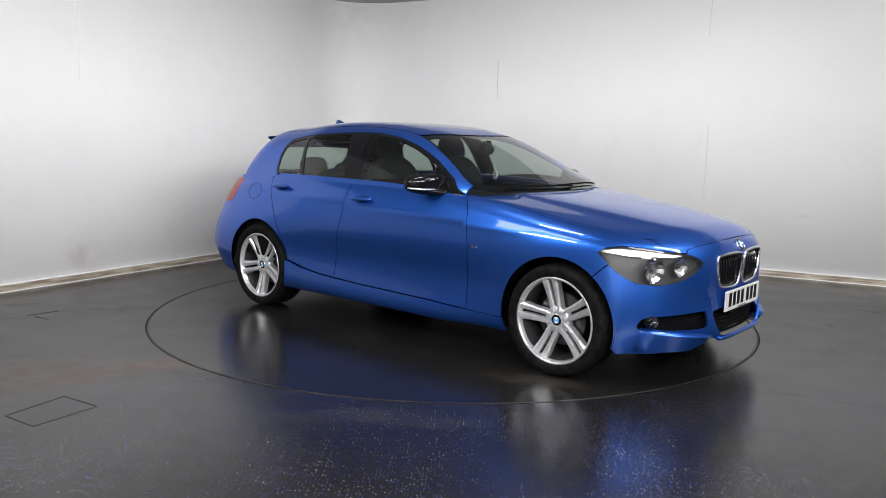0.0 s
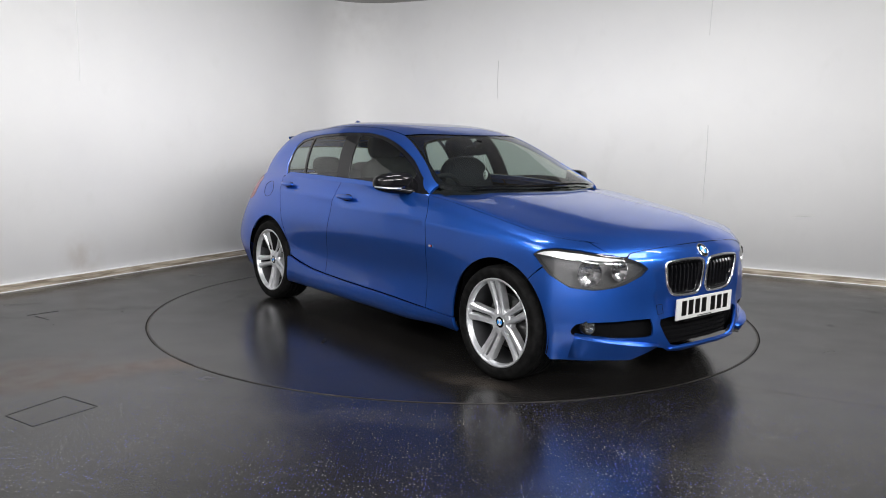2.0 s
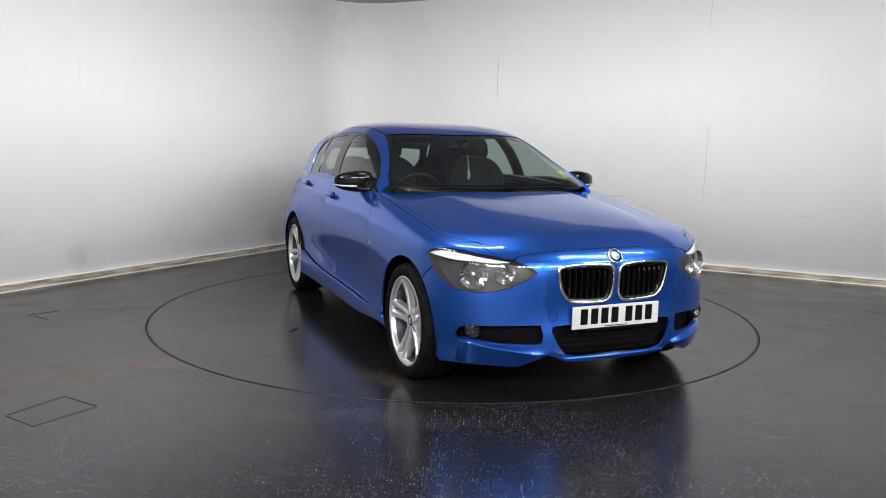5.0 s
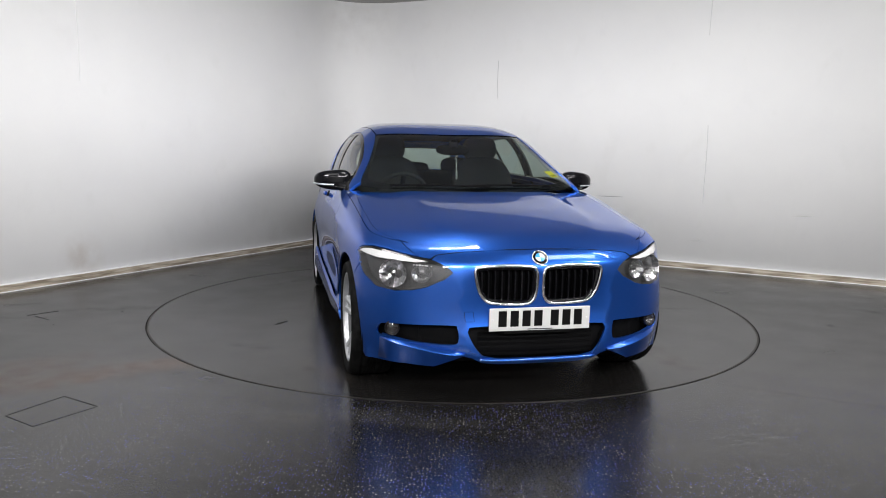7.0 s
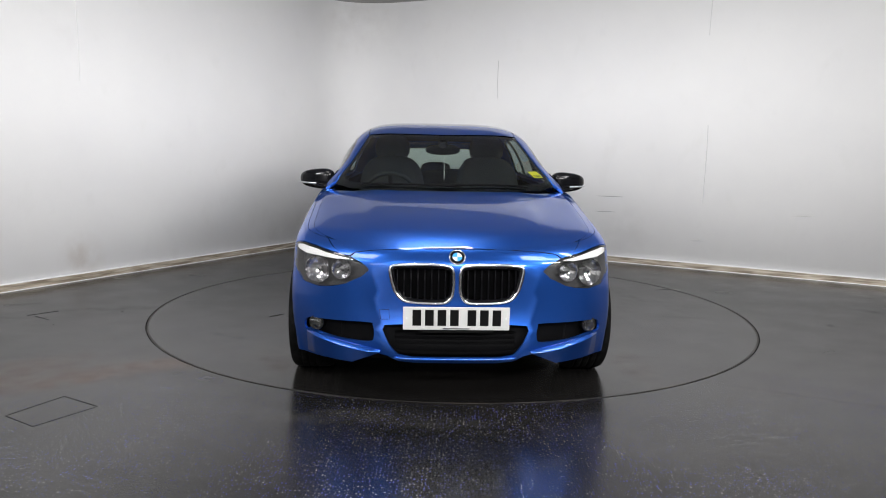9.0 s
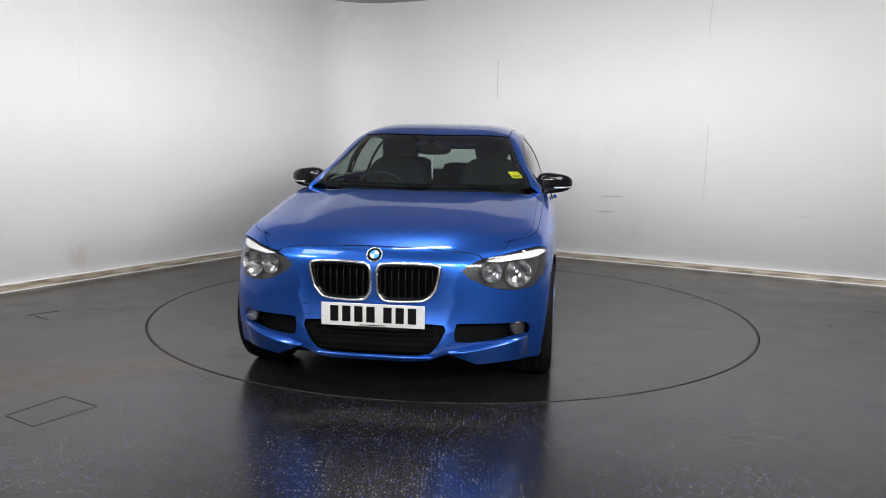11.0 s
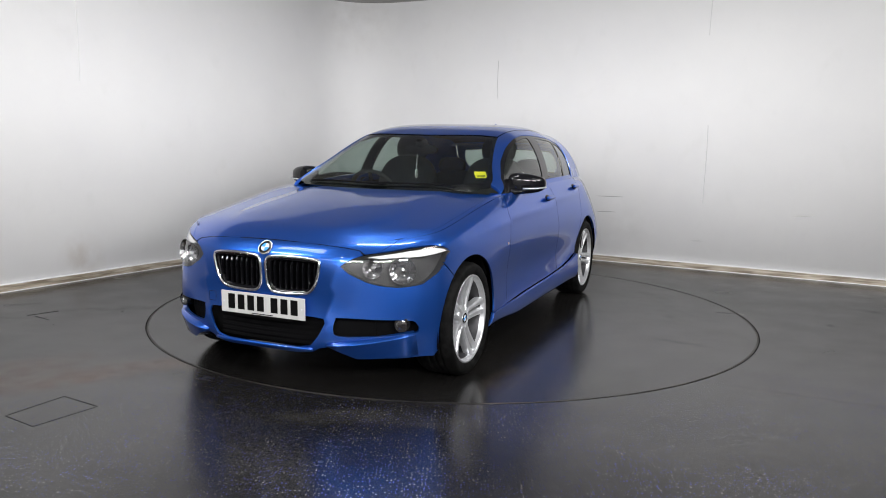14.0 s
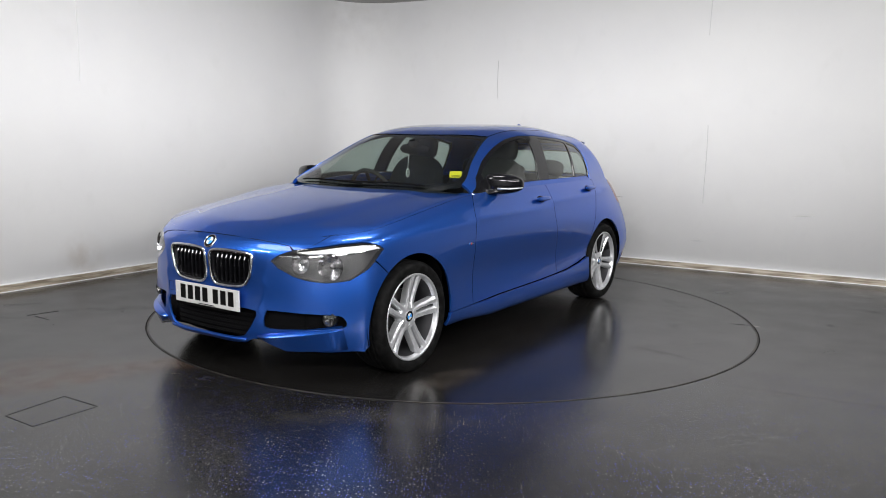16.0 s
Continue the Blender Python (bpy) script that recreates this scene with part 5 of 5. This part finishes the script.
cowl = pts + [(x, -y) for x, y in pts[-2::-1]]
rows = [[bm.verts.new((x + dx, y, float(hood_mid(x)) - 0.035 * (abs(y) / 0.7) ** 2 + dz)) for x, y in cowl] for dx, dz in ((0.03, -0.02), (-0.02, -0.016), (-0.08, -0.03))]
for a, b in zip(rows, rows[1:]):
    for i in range(len(a) - 1):
        bm.faces.new((a[i], a[i + 1], b[i + 1], b[i]))
part("cowl", bm, MATT, car, "black plastic cowl under the windscreen", True)


# ---- inside the car ----
def seat(x, y):
    bm = bmesh.new()
    blob(bm, (0.52, 0.50, 0.20), pose(x + 0.02, y, 0.52, 0, -6, 0), 3.2)
    base = part("seat_cushion", bm, FABRIC, car, "black fabric seat", True)
    bm = bmesh.new()
    blob(bm, (0.19, 0.50, 0.66), pose(x - 0.30, y, 0.86, 0, -20, 0), 3.0, 28, 18)
    part("seat_back", bm, FABRIC, base, smooth=True)
    bm = bmesh.new()
    blob(bm, (0.12, 0.27, 0.2), pose(x - 0.43, y, 1.235, 0, -14, 0), 2.8)
    part("head_rest", bm, FABRIC, base, smooth=True)
    for dy in (-0.06, 0.06):
        bm = bmesh.new()
        tube(bm, [(x - 0.40, y + dy, 1.09), (x - 0.42, y + dy, 1.18)], 0.006, False, 8)
        part("rest_post", bm, CHROME, base, "chrome post", True)


for y in (0.37, -0.37):
    seat(-0.02, y)
bm = bmesh.new()
blob(bm, (0.5, 1.2, 0.2), pose(-0.86, 0, 0.56), 4)
bench = part("rear_bench", bm, FABRIC, car, "black fabric rear bench", True)
bm = bmesh.new()
blob(bm, (0.2, 1.24, 0.5), pose(-1.18, 0, 0.79, 0, -20, 0), 4)
part("bench_back", bm, FABRIC, bench, smooth=True)
for y in (0.37, -0.37, 0):
    bm = bmesh.new()
    blob(bm, (0.1, 0.26, 0.15 if y else 0.11), pose(-1.27, y, 1.075 if y else 1.05, 0, -12, 0), 2.8)
    part("rear_head_rest", bm, FABRIC, bench, smooth=True)
bm = bmesh.new()
rows = []
for x, z, k in ((0.86, 0.925, 0.50), (0.70, 0.955, 0.68), (0.52, 0.965, 0.74), (0.38, 0.955, 0.75), (0.32, 0.91, 0.75), (0.33, 0.7, 0.74), (0.42, 0.5, 0.7)):
    rows.append([bm.verts.new((x, y * k, z - 0.03 * abs(y) ** 4 + (0.035 * math.exp(-((y + 0.5) / 0.22) ** 2) if 0.3 < x < 0.6 and z > 0.9 else 0))) for y in np.linspace(-1, 1, 25)])
for a, b in zip(rows, rows[1:]):
    for i in range(24):
        bm.faces.new((a[i], a[i + 1], b[i + 1], b[i]))
part("dashboard", bm, DASH, car, "dark grey dashboard", True)
M = pose(0.20, -0.37, 0.90, 0, -66, 0)
bm = bmesh.new()
tube(bm, [M @ Vector((0.185 * math.cos(a), 0.185 * math.sin(a), 0)) for a in np.linspace(0, 2 * math.pi, 40, endpoint=False)], 0.016)
steer = part("steering_wheel", bm, DASH, car, "dark leather steering wheel", True)
bm = bmesh.new()
blob(bm, (0.14, 0.16, 0.05), M, 2.6)
part("wheel_boss", bm, DASH, steer, smooth=True)
for a in (0, 180, 270):
    bm = bmesh.new()
    tube(bm, [M @ Vector((0.05 * math.cos(radians(a + 90)), 0.05 * math.sin(radians(a + 90)), 0)), M @ Vector((0.18 * math.cos(radians(a + 90)), 0.18 * math.sin(radians(a + 90)), 0))], 0.016, False, 8, 0.5)
    part("wheel_spoke", bm, MATT, steer, "", True)
bm = bmesh.new()
blob(bm, (0.035, 0.25, 0.075), pose(0.17, 0.0, 1.235, 0, 8, 6), 2.6)
part("rear_view_mirror", bm, MATT, car, "black interior mirror", True)
bm = bmesh.new()
blob(bm, (0.07, 0.07, 0.06), pose(0.19, 0.0, 1.275), 2.5)
part("mirror_mount", bm, MATT, car, smooth=True)
bm = bmesh.new()
tube(bm, [(0.25, 0.005, 1.20), (0.265, 0.008, 1.10)], 0.0025, False, 6)
cord = part("air_freshener_cord", bm, WHITE, car, "thin white cord")
bm = bmesh.new()
lathe(bm, [(0.001, 0.003), (0.02, 0.003), (0.022, 0.0), (0.02, -0.003), (0.001, -0.003)], 24, pose(0.265, 0.008, 1.064, 90, 90, 0) @ Matrix.Diagonal((1.55, 1, 1, 1)))
tag = part("air_freshener", bm, WHITE, cord, "oval white air freshener with dark print", True)
for k in range(4):
    for sg in (1, -1):
        slab(0.001, 0.004, 0.024, pose(0.265, 0.008 + sg * 0.0042, 1.082 - k * 0.011), INK, "print_bar", tag)
STICK = (0.555, 0.61)
p = Vector(ws_point(STICK[0], STICK[1], -0.014))
n = Cabin.solid(np.array([Cabin.flat(("t", *STICK))]))[1][0]
turn = Vector(n).to_track_quat("X", "Z").to_matrix().to_4x4()
label = slab(0.078, 0.082, 0.0015, Matrix.Translation(p) @ turn, YELLOW, "yellow_sticker", car, "yellow paper sticker on the windscreen")
for k in range(3):
    slab(0.055, 0.003, 0.001, Matrix.Translation(p) @ turn @ pose(0.0015, 0, -0.012 - 0.008 * k), INK, "print_bar", label)
bm = bmesh.new()
box(bm, (-1.6, -0.78, 0.46), (0.8, 0.78, 0.49))
part("cabin_floor", bm, MATT, car, "black carpet floor")
for _, s in SIDES:
    sheets = [patch(Band, outline(Band, [("r", 6.9, 1.6), ("r", 6.9, 4.95)] + [("r", u, 4.95) for u in np.linspace(7.2, 12.4, 14)] + [("r", 12.4, 1.6)]), step=0.08, off=-0.05, lip=0)]
    panel("door_lining", sheets if s > 0 else mirror(sheets), MATT, car, "black door lining")
    sheets = [patch(Cabin, outline(Cabin, [("t", 0.0, 0.02)] + [("t", 0.0, 0.5)] + [("t", x, y - 0.005) for _, x, y in DITCH] + [("r", -1.62, math.pi / 2), ("r", 0.02, math.pi / 2)]), step=0.08, off=-0.035, lip=0)]
    panel("head_lining", sheets if s > 0 else mirror(sheets), DASH, car, "dark grey head lining")


# ---- what moves ----
START, RATE, OFF_X, OFF_Y = -39.65, -5.228, 0.1974, -0.1063


def motions():
    rows, spin = [], []
    for i in range(33):
        t = i * 0.5
        a = START + RATE * t
        c, s = math.cos(radians(a)), math.sin(radians(a))
        rows.append((t, pose(OFF_X * c - OFF_Y * s, OFF_X * s + OFF_Y * c, 0, 0, 0, a)))
        spin.append((t, pose(0, 0, 0, 0, 0, a)))
    walk(car, rows)
    walk(turntable, spin)


motions()
